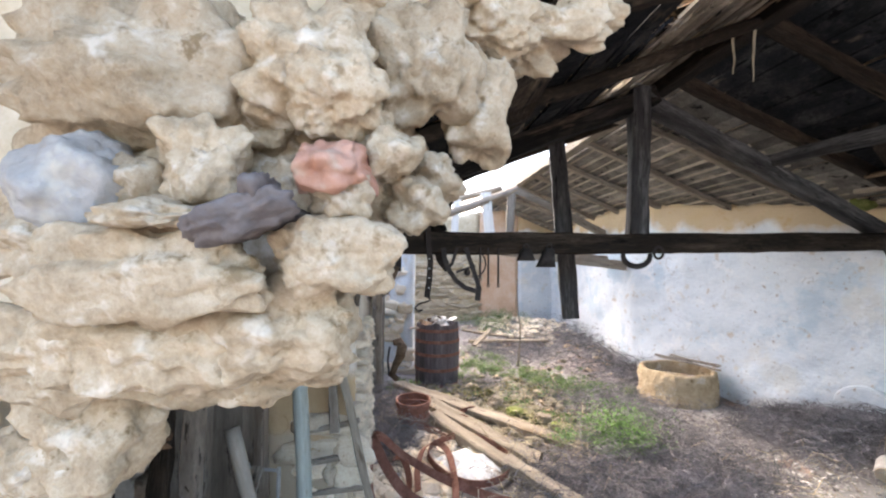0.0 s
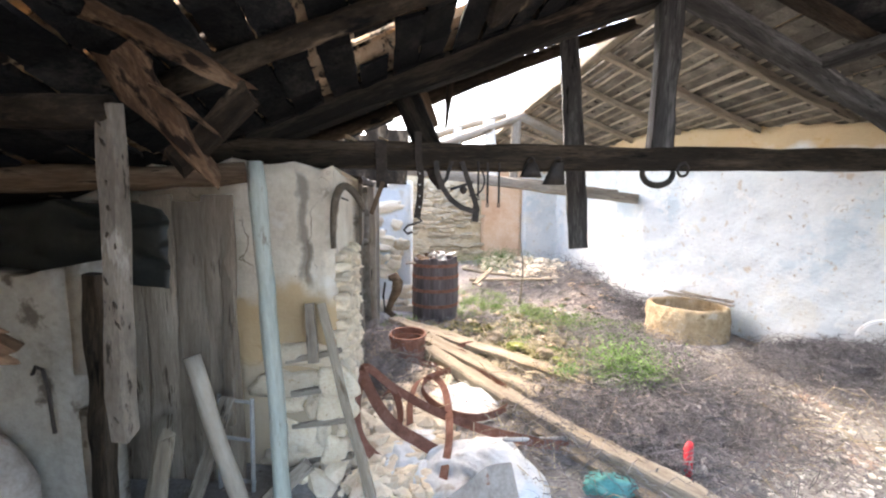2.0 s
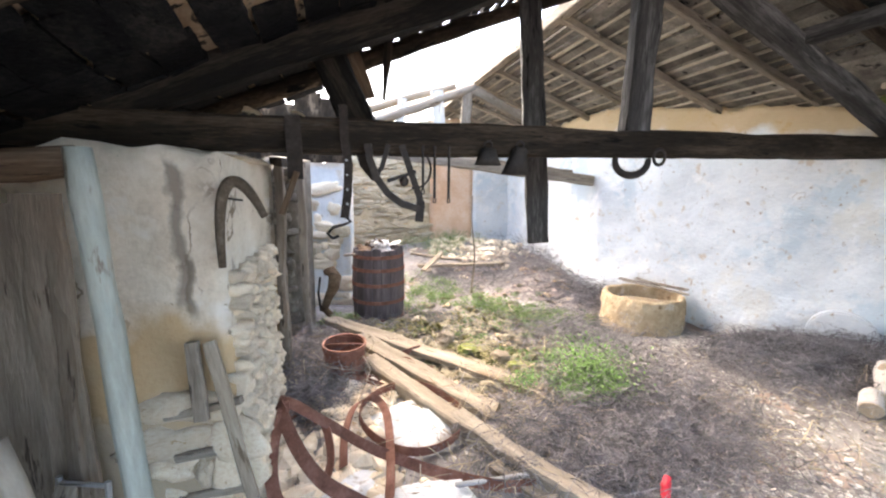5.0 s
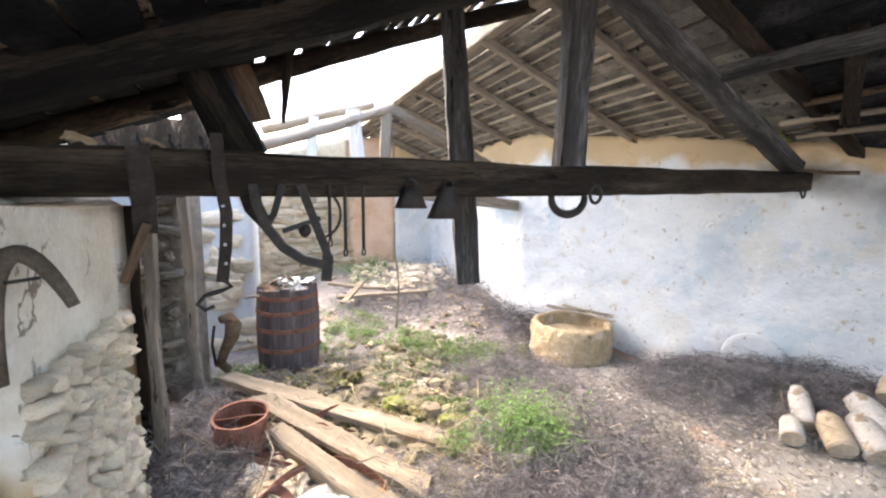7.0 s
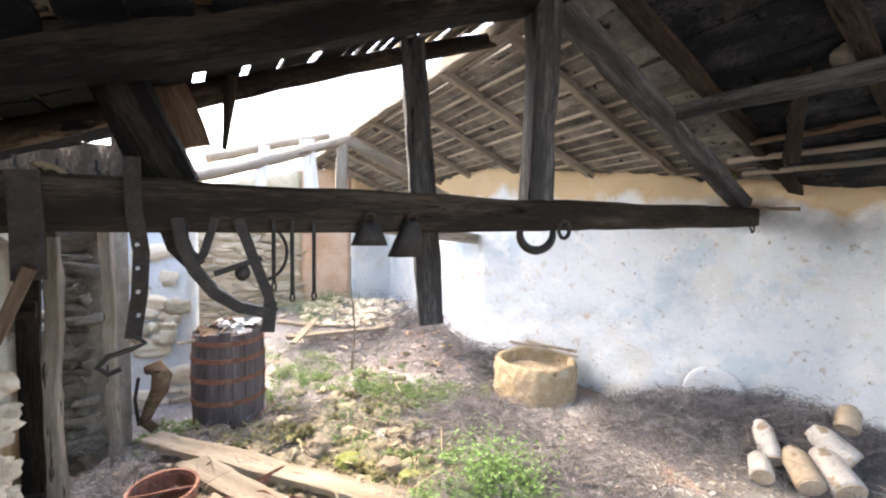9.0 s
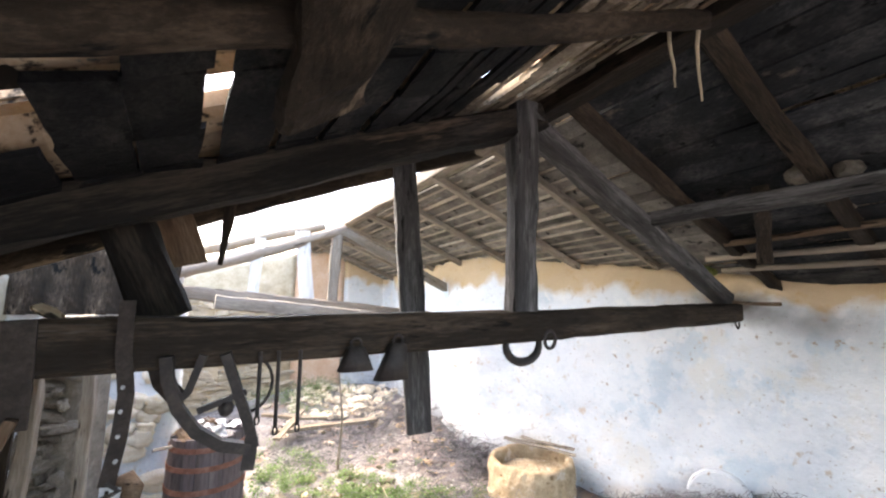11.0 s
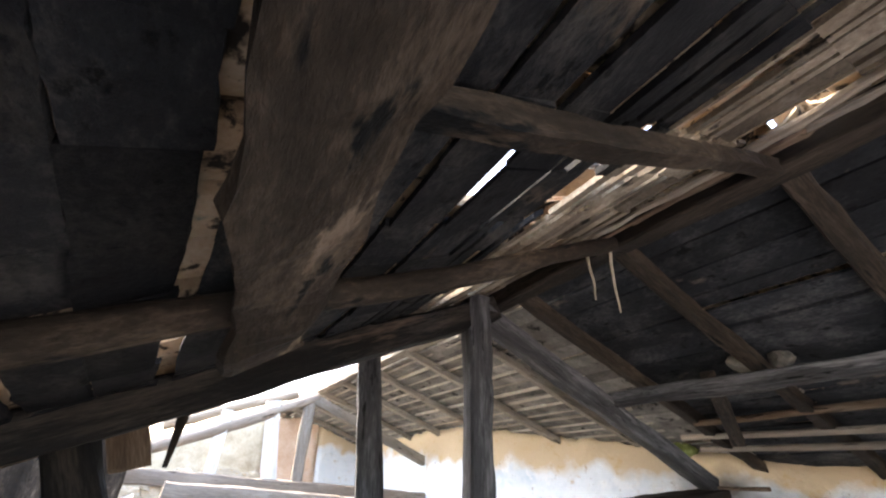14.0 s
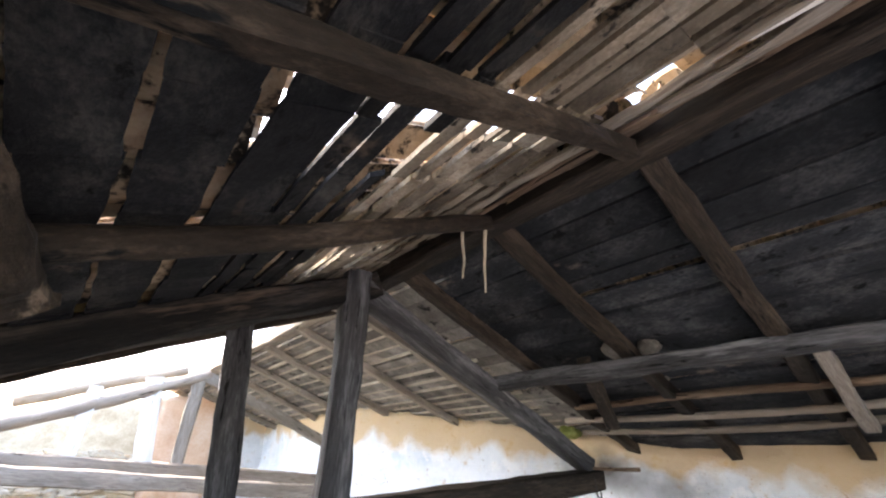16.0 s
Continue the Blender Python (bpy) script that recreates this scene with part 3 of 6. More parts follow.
# ---- walls ----
def wall_sheet(name, line, thick, z0, tops, material, label, seed=0, rough=0.03, step=0.08, side=1, skew=0.0):
    """A thick uneven wall along a plan line, its top given at each corner of the line."""
    pts, tz = [], []
    for (a, b), (ta, tb) in zip(zip(line, line[1:]), zip(tops, tops[1:])):
        a, b = Vector((*a, 0)), Vector((*b, 0))
        n = max(1, int((b - a).length / step))
        for i in range(n):
            pts.append(a.lerp(b, i / n))
            tz.append(ta + (tb - ta) * i / n)
    pts.append(Vector((*line[-1], 0)))
    tz.append(tops[-1])
    bm = bmesh.new()
    nz = max(3, int((max(tz) - z0) / step))
    front, back = [], []
    for i, p in enumerate(pts):
        t = (pts[min(i + 1, len(pts) - 1)] - pts[max(i - 1, 0)]).normalized()
        nrm = Vector((t.y, -t.x, 0)) * side
        top = tz[i] + 0.045 * noise.noise(Vector((i * step * 5, seed, 0))) + 0.03 * noise.noise(Vector((i * step * 14, seed, 4)))
        cf, cb = [], []
        for k in range(nz + 1):
            z = z0 + (top - z0) * k / nz
            q = Vector((p.x, p.y, z))
            d = rough * (noise.noise(q * 1.6 + Vector((seed, 0, 0))) + 0.45 * noise.noise(q * 5 + Vector((seed, 0, 0))) + 0.2 * noise.noise(q * 13))
            cf.append(bm.verts.new(q + nrm * d))
            cb.append(bm.verts.new(q - nrm * thick - (t * skew if i == len(pts) - 1 else Vector())))
        front.append(cf)
        back.append(cb)
    for g in (front, back):
        for c0, c1 in zip(g, g[1:]):
            for k in range(nz):
                bm.faces.new((c0[k], c1[k], c1[k + 1], c0[k + 1]))
    for a, b, c, d in ((front[i], front[i + 1], back[i + 1], back[i]) for i in range(len(pts) - 1)):
        bm.faces.new((a[-1], b[-1], c[-1], d[-1]))
        bm.faces.new((a[0], b[0], c[0], d[0]))
    for c, d in ((front[0], back[0]), (front[-1], back[-1])):
        for k in range(nz):
            bm.faces.new((c[k], c[k + 1], d[k + 1], d[k]))
    ob = part(name, bm, material, None, "", Matrix(), True)
    return tagged(ob, label, "wall", kind="structure")


RIGHT = [(2.05, 8.6), (2.28, 6.4), (2.42, 5.5), (2.86, 4.74), (3.27, 4.05), (3.52, 3.72), (4.02, 3.0), (4.18, 2.2), (4.40, 0.4)]


def ridge(y):
    return Vector((2.06 - 0.165 * y, y, 2.95 - 0.04 * y))


PERP = Vector((0.987, 0.163, 0))


def slope_left(y):
    return 0.44 - 0.045 * max(0.0, y - 3.0) if y > 2.7 else max(0.30, 0.36 + 0.073 * (y - 1.6))


def roof(y, v, dz=0.0):
    """A point under the roof: y along the ridge, v metres out from it (left minus)."""
    p = ridge(y) + PERP * v
    p.z += dz - (slope_left(y) * -v if v < 0 else 0.38 * v)
    return p


def roof_at(x, y):
    """Height of the roof's underside over a place."""
    yy = y
    for _ in range(4):
        r = ridge(yy)
        v = (x - r.x) * 0.987 + (y - r.y) * 0.163
        yy = y - PERP.y * v
    return roof(yy, v).z


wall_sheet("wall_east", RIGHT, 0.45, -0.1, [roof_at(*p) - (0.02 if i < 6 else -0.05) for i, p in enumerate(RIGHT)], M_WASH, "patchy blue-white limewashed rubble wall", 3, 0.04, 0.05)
def far_line(x):
    return (x, 7.7 + 0.187 * (x + 1.9))


WALL_FAR = wall_sheet("wall_far", [far_line(-1.9), far_line(0.60)], 0.4, -0.1, [1.75, 2.45], M_ADOBE, "far gable wall of coursed yellow rubble", 5)
wall_sheet("wall_far_middle", [far_line(0.61), far_line(1.38)], 0.4, -0.1, [2.45, 2.5], M_ORANGE, "orange-stained plaster of the far wall", 6, 0.02)
wall_sheet("wall_far_corner", [far_line(1.39), far_line(2.12)], 0.4, -0.1, [2.5, 2.3], M_WASH, "whitewashed corner of the far wall", 7, 0.02)
# cross wall that carries the tie beam, and walls behind it
WALL_CROSS = wall_sheet("wall_cross", [(-2.6, 2.32), (-0.44, 2.30)], 0.72, -0.1, [1.53, 1.55], M_PIER, "crumbling stained plaster wall end", 8, 0.022, 0.06, skew=0.10)
WALL_STORE = wall_sheet("wall_store", [(-1.6, 5.42), (-0.44, 5.40)], 0.4, -0.1, [1.62, 1.62], M_WASH, "whitewashed stone wall stub behind the barrel", 9, 0.02)
wall_sheet("wall_west", [(-2.1, 0.3), (-1.85, 2.3), (-1.25, 8.0)], 0.3, -0.1, [1.85, 1.9, 1.9], M_STONE, "dark rubble outer wall", 10, 0.05, side=1)
wall_sheet("wall_low", [(-2.3, 1.74), (-1.206, 1.722)], 0.10, -0.1, [1.02, 1.13], M_LOWPLASTER, "low shade-darkened plastered wall", 11, 0.015)
wall_sheet("wall_low_sill", [(-1.205, 1.722), (-1.12, 1.72)], 0.10, -0.1, [0.62, 0.615], M_LOWPLASTER, "low shade-darkened plastered wall below a dark niche", 11, 0.012)
wall_sheet("wall_low_head", [(-1.205, 1.722), (-1.12, 1.72)], 0.10, 0.755, [1.14, 1.16], M_LOWPLASTER, "low shade-darkened plastered wall above a dark niche", 11, 0.012)
WALL_DOOR = wall_sheet("wall_door", [(-1.05, 4.58), (-0.80, 4.47)], 0.3, -0.1, [1.6, 1.6], M_DARKSTONE, "dark dry-stone door jamb", 12, 0.03, 0.05)

# ---- roof skin: boards along the ridge with clay tiles over them ----
RAFTERS_R = [0.35, 0.98, 1.61, 2.26, 2.90, 3.55, 4.25, 4.95, 5.65, 6.35, 7.05, 7.75, 8.45]


# places where the broken slope lets daylight in: (y, width along, v, width down)
OPEN = [(2.54, 0.10, 1.52, 0.14), (2.54, 0.10, 1.84, 0.14), (2.32, 0.06, 1.70, 0.10)]
HOLES = [(2.09, 0.92), (1.74, 0.59), (1.77, 0.42), (2.58, 1.50), (2.86, 0.47), (2.95, 0.70), (2.95, 0.85)]


def roof_boards(sides, y_cuts, v_end, width, gap, jit, skip, seed, lift, v0=0.07):
    r = random.Random(seed)
    vs, fs = [], []
    v = v0
    while v < v_end:
        thin = sides < 0 and v < 0.88
        w = 0.05 * r.uniform(0.75, 1.2) if thin else width * (r.uniform(0.92, 1.06) if sides < 0 else r.uniform(0.75, 1.2))
        off = r.uniform(-jit, jit)
        for a, b in zip(y_cuts, y_cuts[1:]):
            if r.random() < skip and b < 3.5:
                continue
            if sides < 0 and any(abs((a + b) / 2 - oy) < ow / 2 + 0.03 and abs(v + w / 2 - ov) < od / 2 + 0.01 for oy, ow, ov, od in OPEN):
                continue
            g0, g1 = r.uniform(-jit, jit), r.uniform(-jit, jit)
            th = r.uniform(0.014, 0.022)
            q = [roof(a, sides * (v + g0)), roof(b, sides * (v + g1)), roof(b, sides * (v + w + g1 * 0.6)), roof(a, sides * (v + w + g0 * 0.6))]
            t0, t1 = r.uniform(-0.012, 0.008), r.uniform(-0.012, 0.008)
            n = 5
            base = len(vs)
            for i in range(n + 1):
                k = i / n
                lo, hi = q[0].lerp(q[1], k), q[3].lerp(q[2], k)
                wob = 0.006 * noise.noise(Vector((v * 9, k * 4 + a * 3, seed)))
                for p, t in ((lo, t0), (hi, t1)):
                    vs.append((p.x + wob, p.y, p.z + lift + t + wob))
                    vs.append((p.x + wob, p.y, p.z + lift + t + th + wob))
            for i in range(n):
                o = base + i * 4
                fs.extend([(o, o + 4, o + 6, o + 2), (o + 1, o + 3, o + 7, o + 5), (o, o + 1, o + 5, o + 4), (o + 2, o + 6, o + 7, o + 3)])
            fs.append((base, base + 2, base + 3, base + 1))
            o = base + n * 4
            fs.append((o, o + 1, o + 3, o + 2))
        v += w + (0.03 if thin else gap) * r.uniform(0.2, 1.6)
    return vs, fs


def roof_tiles(vs, fs, sides, y0, y1, v_end, missing, seed, v0=0.0):
    """Rows of half-round tiles laid down the slope, channels and covers."""
    r = random.Random(seed)
    y = y0
    col = 0
    while y < y1:
        v = v0 - 0.1
        while v < v_end:
            if sides < 0 and any(abs(y - hy) < 0.05 and v - 0.03 < hv < v + 0.42 for hy, hv in HOLES):
                v += 0.37
                continue
            if y > 2.9 or r.random() > missing * (3.0 if v < 0.8 else 1):
                up = col % 2
                rad = 0.085 * r.uniform(0.92, 1.05)
                ln = 0.44
                base = len(vs)
                tip = r.uniform(-0.012, 0.012)
                for e in (0, 1):
                    for s in range(7):
                        a = math.pi * s / 6
                        c = roof(y + tip * e, sides * max(0.0, v + ln * e))
                        h = math.sin(a) * rad * 0.6
                        dz = (0.075 + h) if up else (0.085 - h)
                        for th in (0, 0.012):
                            vs.append((c.x, c.y - math.cos(a) * rad, c.z + dz + th + (0.02 * (1 - e))))
                for s in range(6):
                    a0, b0 = base + s * 2, base + 14 + s * 2
                    fs.extend([(a0, b0, b0 + 2, a0 + 2), (a0 + 1, a0 + 3, b0 + 3, b0 + 1)])
                    fs.append((a0, a0 + 2, a0 + 3, a0 + 1))
                    fs.append((b0, b0 + 1, b0 + 3, b0 + 2))
            v += 0.37
        y += 0.088
        col += 1


def ceiling(name, material, boards, tiles, label, slats=0):
    vs, fs = boards
    nb = len(fs)
    for t in tiles:
        roof_tiles(vs, fs, *t)
    me = raw(name, vs, fs, material)
    me.materials.append(M_TILE)
    # slats by the ridge are coloured paler for sky light through the gaps
    me.materials.append(M_SKYLIT_SLAT)
    me.polygons.foreach_set("material_index", [2] * slats + [0] * (nb - slats) + [1] * (len(fs) - nb))
    return tagged(put(name, me, m=Matrix()), label, "ceiling", kind="structure")


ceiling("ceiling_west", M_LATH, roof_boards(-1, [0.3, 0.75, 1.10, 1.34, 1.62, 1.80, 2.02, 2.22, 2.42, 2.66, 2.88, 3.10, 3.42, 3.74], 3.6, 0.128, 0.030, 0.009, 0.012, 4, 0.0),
        [(-1, 0.3, 3.72, 3.6, 0.10, 5)], "shade-dark roof boards with bright gaps under clay tiles", 22 * 110)
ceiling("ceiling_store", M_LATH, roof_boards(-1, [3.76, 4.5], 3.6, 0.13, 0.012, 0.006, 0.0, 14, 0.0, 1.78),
        [(-1, 3.8, 4.46, 3.6, 0.0, 15, 1.75)], "low remains of shade-dark roof boards over the store")
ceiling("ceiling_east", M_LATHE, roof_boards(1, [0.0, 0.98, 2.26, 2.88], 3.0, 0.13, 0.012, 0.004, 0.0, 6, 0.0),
        [(1, 0.0, 2.85, 2.9, 0.0, 8)], "shade-dark roof boards laid along the ridge under clay tiles")
# paler copy of the boards where daylight reaches the slope
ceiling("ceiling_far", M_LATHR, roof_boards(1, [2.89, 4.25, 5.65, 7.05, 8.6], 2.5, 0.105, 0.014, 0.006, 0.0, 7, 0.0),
        [(1, 2.93, 8.6, 2.4, 0.0, 9, 0.30)], "daylit grey roof boards laid along the ridge under clay tiles")
# pale strips added for the light along the far boards' edges
bv, bf = [], []
rb = random.Random(12)
v = 0.12
while v < 2.9:
    for a, b in ((0.05, 1.6), (1.62, 3.15), (3.25, 5.6), (5.62, 8.5)):
        if a < 3 or v > 2.1 and a > 3:
            continue
        p, q, s = roof(a, v, -0.012), roof(b, v + rb.uniform(-0.02, 0.02), -0.012), PERP * rb.uniform(0.012, 0.022)
        box_raw(bv, bf, p, q - p, (s.x, s.y, -0.38 * s.length), (0, 0, 0.016))
    v += 0.118 * rb.uniform(0.85, 1.15)
tagged(put("ceiling_battens", raw("ceiling_battens", bv, bf, M_LIT_SEAM), m=Matrix()), "thin pale strips for the lit seams of the roof boards", "ceiling", kind="structure")

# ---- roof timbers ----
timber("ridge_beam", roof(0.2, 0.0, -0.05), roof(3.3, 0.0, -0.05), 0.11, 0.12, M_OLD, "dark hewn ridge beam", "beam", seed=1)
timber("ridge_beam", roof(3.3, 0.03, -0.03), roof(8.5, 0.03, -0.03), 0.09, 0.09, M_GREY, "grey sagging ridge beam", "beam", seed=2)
for i, (y0, y1, v, dz, w, m) in enumerate(((0.2, 1.55, -0.16, -0.02, 0.055, M_GREY), (0.9, 2.15, -0.11, -0.03, 0.035, M_BROWN), (0.25, 1.25, -0.24, -0.01, 0.03, M_WHITEWOOD), (0.3, 1.05, -0.10, -0.025, 0.025, M_WHITEWOOD), (1.2, 2.45, -0.20, -0.015, 0.03, M_PALE), (1.5, 2.3, -0.15, -0.04, 0.028, M_BROWN))):
    timber("ridge_lath", roof(y0, v, dz), roof(y1, v + 0.05, dz - 0.005), w, 0.022, m, "splintered weathered lath along the ridge", "lath", group="splintered laths along the ridge", seed=200 + i, worn=0.014, ragged=0.16, taper=0.6, chamfer=0.5)
timber("ridge_lath", roof(0.3, 0.075, -0.012), roof(2.9, 0.075, -0.012), 0.014, 0.01, M_PALE, "thin pale batten beside the ridge beam", "lath", seed=209)
# rafters past y 3 take paler timber, the daylight there put into the colour
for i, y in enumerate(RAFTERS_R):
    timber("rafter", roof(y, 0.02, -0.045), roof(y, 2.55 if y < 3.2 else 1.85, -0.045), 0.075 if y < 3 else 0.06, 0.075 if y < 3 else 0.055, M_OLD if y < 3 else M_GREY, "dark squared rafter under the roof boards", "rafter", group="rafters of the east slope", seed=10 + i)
timber("rafter", roof(1.62, 0.05, -0.05), roof(1.62, -1.45, -0.05), 0.055, 0.055, M_SCORCH, "brown rotten rafter under the broken slope", "rafter", seed=31, worn=0.012)
log("rafter", roof(2.22, 0.02, -0.06), roof(2.22, -2.6, -0.055), 0.032, 0.045, M_SCORCH, "rough dark brown pole rafter", "rafter", seed=32)
log("rafter", roof(3.66, 0.05, -0.035), roof(3.66, -2.7, -0.035), 0.045, 0.05, M_SCORCH, "rough pole rafter at the roof's broken edge", "rafter", 0.02, 35)


def truss(x, z, off=0.0):
    """A point in the truss's plane."""
    k = (x - 1.45) / 0.982
    return (x - 0.186 * off, 3.0 + 0.186 * k + 0.982 * off, z)


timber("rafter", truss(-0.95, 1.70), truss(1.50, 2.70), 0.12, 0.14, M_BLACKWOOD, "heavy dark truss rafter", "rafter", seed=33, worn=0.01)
timber("rafter", truss(1.42, 2.66), truss(3.42, 1.78), 0.10, 0.115, M_MID, "heavy grey truss rafter with dark upper side", "rafter", seed=34, worn=0.008)
timber("tie_beam", truss(-1.5, 1.625), truss(3.50, 1.70), 0.16, 0.138, M_OLD, "long dark hewn tie beam", "beam", seed=35, worn=0.008, bow=-0.02)
timber("king_post", truss(1.365, 1.685, -0.01), truss(1.38, 2.74, -0.01), 0.125, 0.12, M_MID, "dark king post with a notched foot", "post", seed=36)
timber("hanging_plank", (1.063, 3.505, 1.045), (0.935, 3.53, 2.60), 0.14, 0.05, M_MID, "dark plank hanging below the roof", "plank", seed=37, up=(0, 1, 0))
timber("purlin", (2.42, 3.24, 2.275), (3.12, 1.15, 2.37), 0.075, 0.085, M_MID, "loose grey purlin under the rafters", "beam", seed=38)
for k, (v, y0, y1, m) in enumerate(((1.54, 2.9, 0.4, M_BROWN), (1.74, 3.1, 0.4, M_DOOR), (1.93, 3.1, 0.4, M_DOOR))):
    log("eaves_pole", roof(y0, v, -0.085), roof(y1, v + 0.03, -0.085), 0.02, 0.024, m, "thin pale pole under the eaves boards", "pole", 0.03, 230 + k, group="poles under the eaves")
timber("strut", (3.13, 2.50, 2.325), (3.93, 2.64, 2.02), 0.06, 0.05, M_GREY, "short pale grey strut below the roof", "strut", seed=40)
timber("strut", (2.94, 1.68, 2.35), (3.76, 1.82, 2.03), 0.06, 0.05, M_GREY, "short pale grey strut below the roof", "strut", seed=43)
timber("strut", (2.62, 2.62, 2.36), (3.30, 3.02, 2.06), 0.08, 0.07, M_OLD, "short dark strut below the roof", "strut", seed=41)
timber("roof_board", (0.415, 1.00, 2.285), (0.35, 2.24, 2.175), 0.185, 0.025, M_SCORCH, "wide dark board slung under the rafters", "board", seed=42, worn=0.022, ragged=0.07, taper=1.02, up=(-0.43, 0, 0.9))
for px_, py_, s in ((2.735, 2.50, 0.065), (2.815, 2.34, 0.055)):
    tagged(part("stone", rock_bm((s, s, s * 0.9), int(py_ * 100), 3, 0.35), M_DARKSTONE, None, "", Matrix.Translation((px_, py_, 2.395 + s * 0.5))), "round stone wedged on the purlin", "stone", "stones on the purlin")

# ---- far truss under the fallen slope ----
def far(x, z, off=0.0):
    return (x - 0.186 * off, 5.75 + 0.19 * x + 0.98 * off, z)


timber("far_tie_beam", far(-0.75, 1.82), far(2.45, 1.50), 0.12, 0.13, M_DOOR, "sagging grey-brown tie beam of the far truss", "beam", seed=51, worn=0.01)
timber("fallen_beam", (-0.15, 5.14, 1.72), (2.36, 5.61, 1.455), 0.11, 0.11, M_GREY, "slanting squared beam against the white wall", "beam", seed=52)
timber("post", far(0.10, 1.74), far(0.14, 2.34), 0.10, 0.05, M_WHITEWOOD, "narrow sun-bleached upright board", "post", group="far truss posts", seed=53, up=(0, 1, 0))
timber("post", far(0.62, 1.70), far(0.54, 2.45), 0.14, 0.05, M_WHITEWOOD, "wide sun-bleached upright board", "post", group="far truss posts", seed=54, up=(0, 1, 0))
timber("post", far(0.88, 1.68), far(0.91, 2.47), 0.11, 0.06, M_GREY, "weathered grey upright board", "post", group="far truss posts", seed=55, up=(0, 1, 0))
timber("post", far(-0.53, 1.78), far(-0.50, 2.08), 0.09, 0.05, M_WHITEWOOD, "short sun-bleached upright board", "post", group="far truss posts", seed=56, up=(0, 1, 0))
log("far_rafter", far(-0.85, 1.82), far(1.0, 2.52), 0.06, 0.055, M_DOOR, "weathered grey-brown rafter of the far truss", "rafter", seed=57)
log("far_rafter", far(-0.35, 2.20, 0.25), far(0.85, 2.58, 0.25), 0.05, 0.045, M_PALE, "yellowish pole on the far rafter", "rafter", seed=58)
timber("far_rafter", far(0.95, 2.50), far(2.45, 1.85), 0.09, 0.10, M_GREY, "grey rafter down to the white wall", "rafter", seed=59)

# ---- ruined wall edge beside the way in ----
# this sheet runs on unseen to x -2.1, keeping daylight off the low wall
fw = wall_sheet("wall_front", [(-2.1, 0.52), (-0.62, 0.50)], 0.02, -0.1, [2.1, 2.3], M_ADOBE, "ruined cream rubble wall beside the way in", 14, 0.02, 0.06)


# unseen wall, added to cut daylight entering from the front right
tagged(wall_sheet("wall_front_east", [(3.1, 0.36), (4.45, 0.42)], 0.4, -0.1, [roof_at(3.1, 0.36), roof_at(4.45, 0.42)], M_PLASTER, "unseen plain rubble front wall", 15, 0.03, 0.12), "unseen plain front wall added to narrow the daylight opening")


def way_in(u, v):
    """Place behind the wall's near face, from metres right of and above the eye's first line."""
    return Vector((0.082 + u, 0.41, 1.548 + v))


def front_stone(c, ru, rv, seed, material, depth=0.07, box=0.35, rough=0.34, turn=0.0, label=""):
    """A craggy stone, its near face at c: broken ledges, small hollows and grit."""
    bm = rock_bm((ru, depth, rv), seed, 5 if ru > 0.02 else 4, rough, box)
    off = Vector((seed * 3.1, seed * 1.7, 0))
    for w in bm.verts:
        q = w.co
        strata = math.sin(q.z * 150 + 5 * noise.noise(q * 14 + off))
        crag = abs(noise.noise(q * 22 + off)) * 2 - 0.5
        pit = min(0.0, noise.noise(q * 60 + off) + 0.28)
        w.co += q.normalized() * (0.0022 * strata - 0.010 * crag + 0.009 * pit + 0.006 * (noise.turbulence(q * 70 + off, 4, True) - 0.5))
    part("stone", bm, material, fw, label, Matrix.Translation((c[0], c[1] + depth * 0.75, c[2])) @ pose(0, 0, 0, 0, turn, 0), True)


HEAD_STONES = [(-0.17, 0.335, 1.677, 0.095, 0.059, 1), (-0.032, 0.335, 1.681, 0.047, 0.045, 2), (-0.005, 0.32, 1.653, 0.032, 0.026, 22), (0.054, 0.375, 1.701, 0.04, 0.047, 3), (0.101, 0.415, 1.678, 0.03, 0.048, 4), (0.111, 0.415, 1.758, 0.045, 0.03, 18), (0.179, 0.445, 1.773, 0.054, 0.021, 19), (0.151, 0.455, 1.754, 0.039, 0.033, 34), (0.224, 0.465, 1.802, 0.029, 0.023, 35), (0.031, 0.395, 1.761, 0.052, 0.029, 36)]
MIDDLE_STONES = [(-0.092, 0.315, 1.602, 0.029, 0.029, 7), (-0.144, 0.325, 1.591, 0.02, 0.019, 6), (0.038, 0.32, 1.609, 0.017, 0.019, 9), (0.063, 0.375, 1.604, 0.022, 0.019, 10), (0.051, 0.355, 1.579, 0.026, 0.02, 20), (0.009, 0.3, 1.575, 0.017, 0.014, 21), (-0.076, 0.36, 1.642, 0.03, 0.019, 23), (-0.1, 0.28, 1.561, 0.032, 0.008, 33), (-0.044, 0.345, 1.59, 0.024, 0.02, 37), (-0.204, 0.315, 1.548, 0.037, 0.022, 38)]
LEDGE_STONES = [(0.002, 0.295, 1.541, 0.041, 0.024, 13), (-0.113, 0.29, 1.528, 0.077, 0.027, 12), (-0.056, 0.32, 1.489, 0.058, 0.039, 24), (-0.127, 0.32, 1.478, 0.075, 0.032, 14), (-0.195, 0.325, 1.476, 0.061, 0.029, 15), (-0.125, 0.363, 1.45, 0.1, 0.024, 39), (-0.233, 0.363, 1.445, 0.065, 0.028, 40), (-0.262, 0.405, 1.37, 0.051, 0.051, 16), (-0.296, 0.405, 1.339, 0.054, 0.039, 17), (-0.023, 0.35, 1.479, 0.025, 0.031, 41), (-0.067, 0.37, 1.455, 0.049, 0.029, 47), (-0.172, 0.38, 1.448, 0.1, 0.029, 46)]
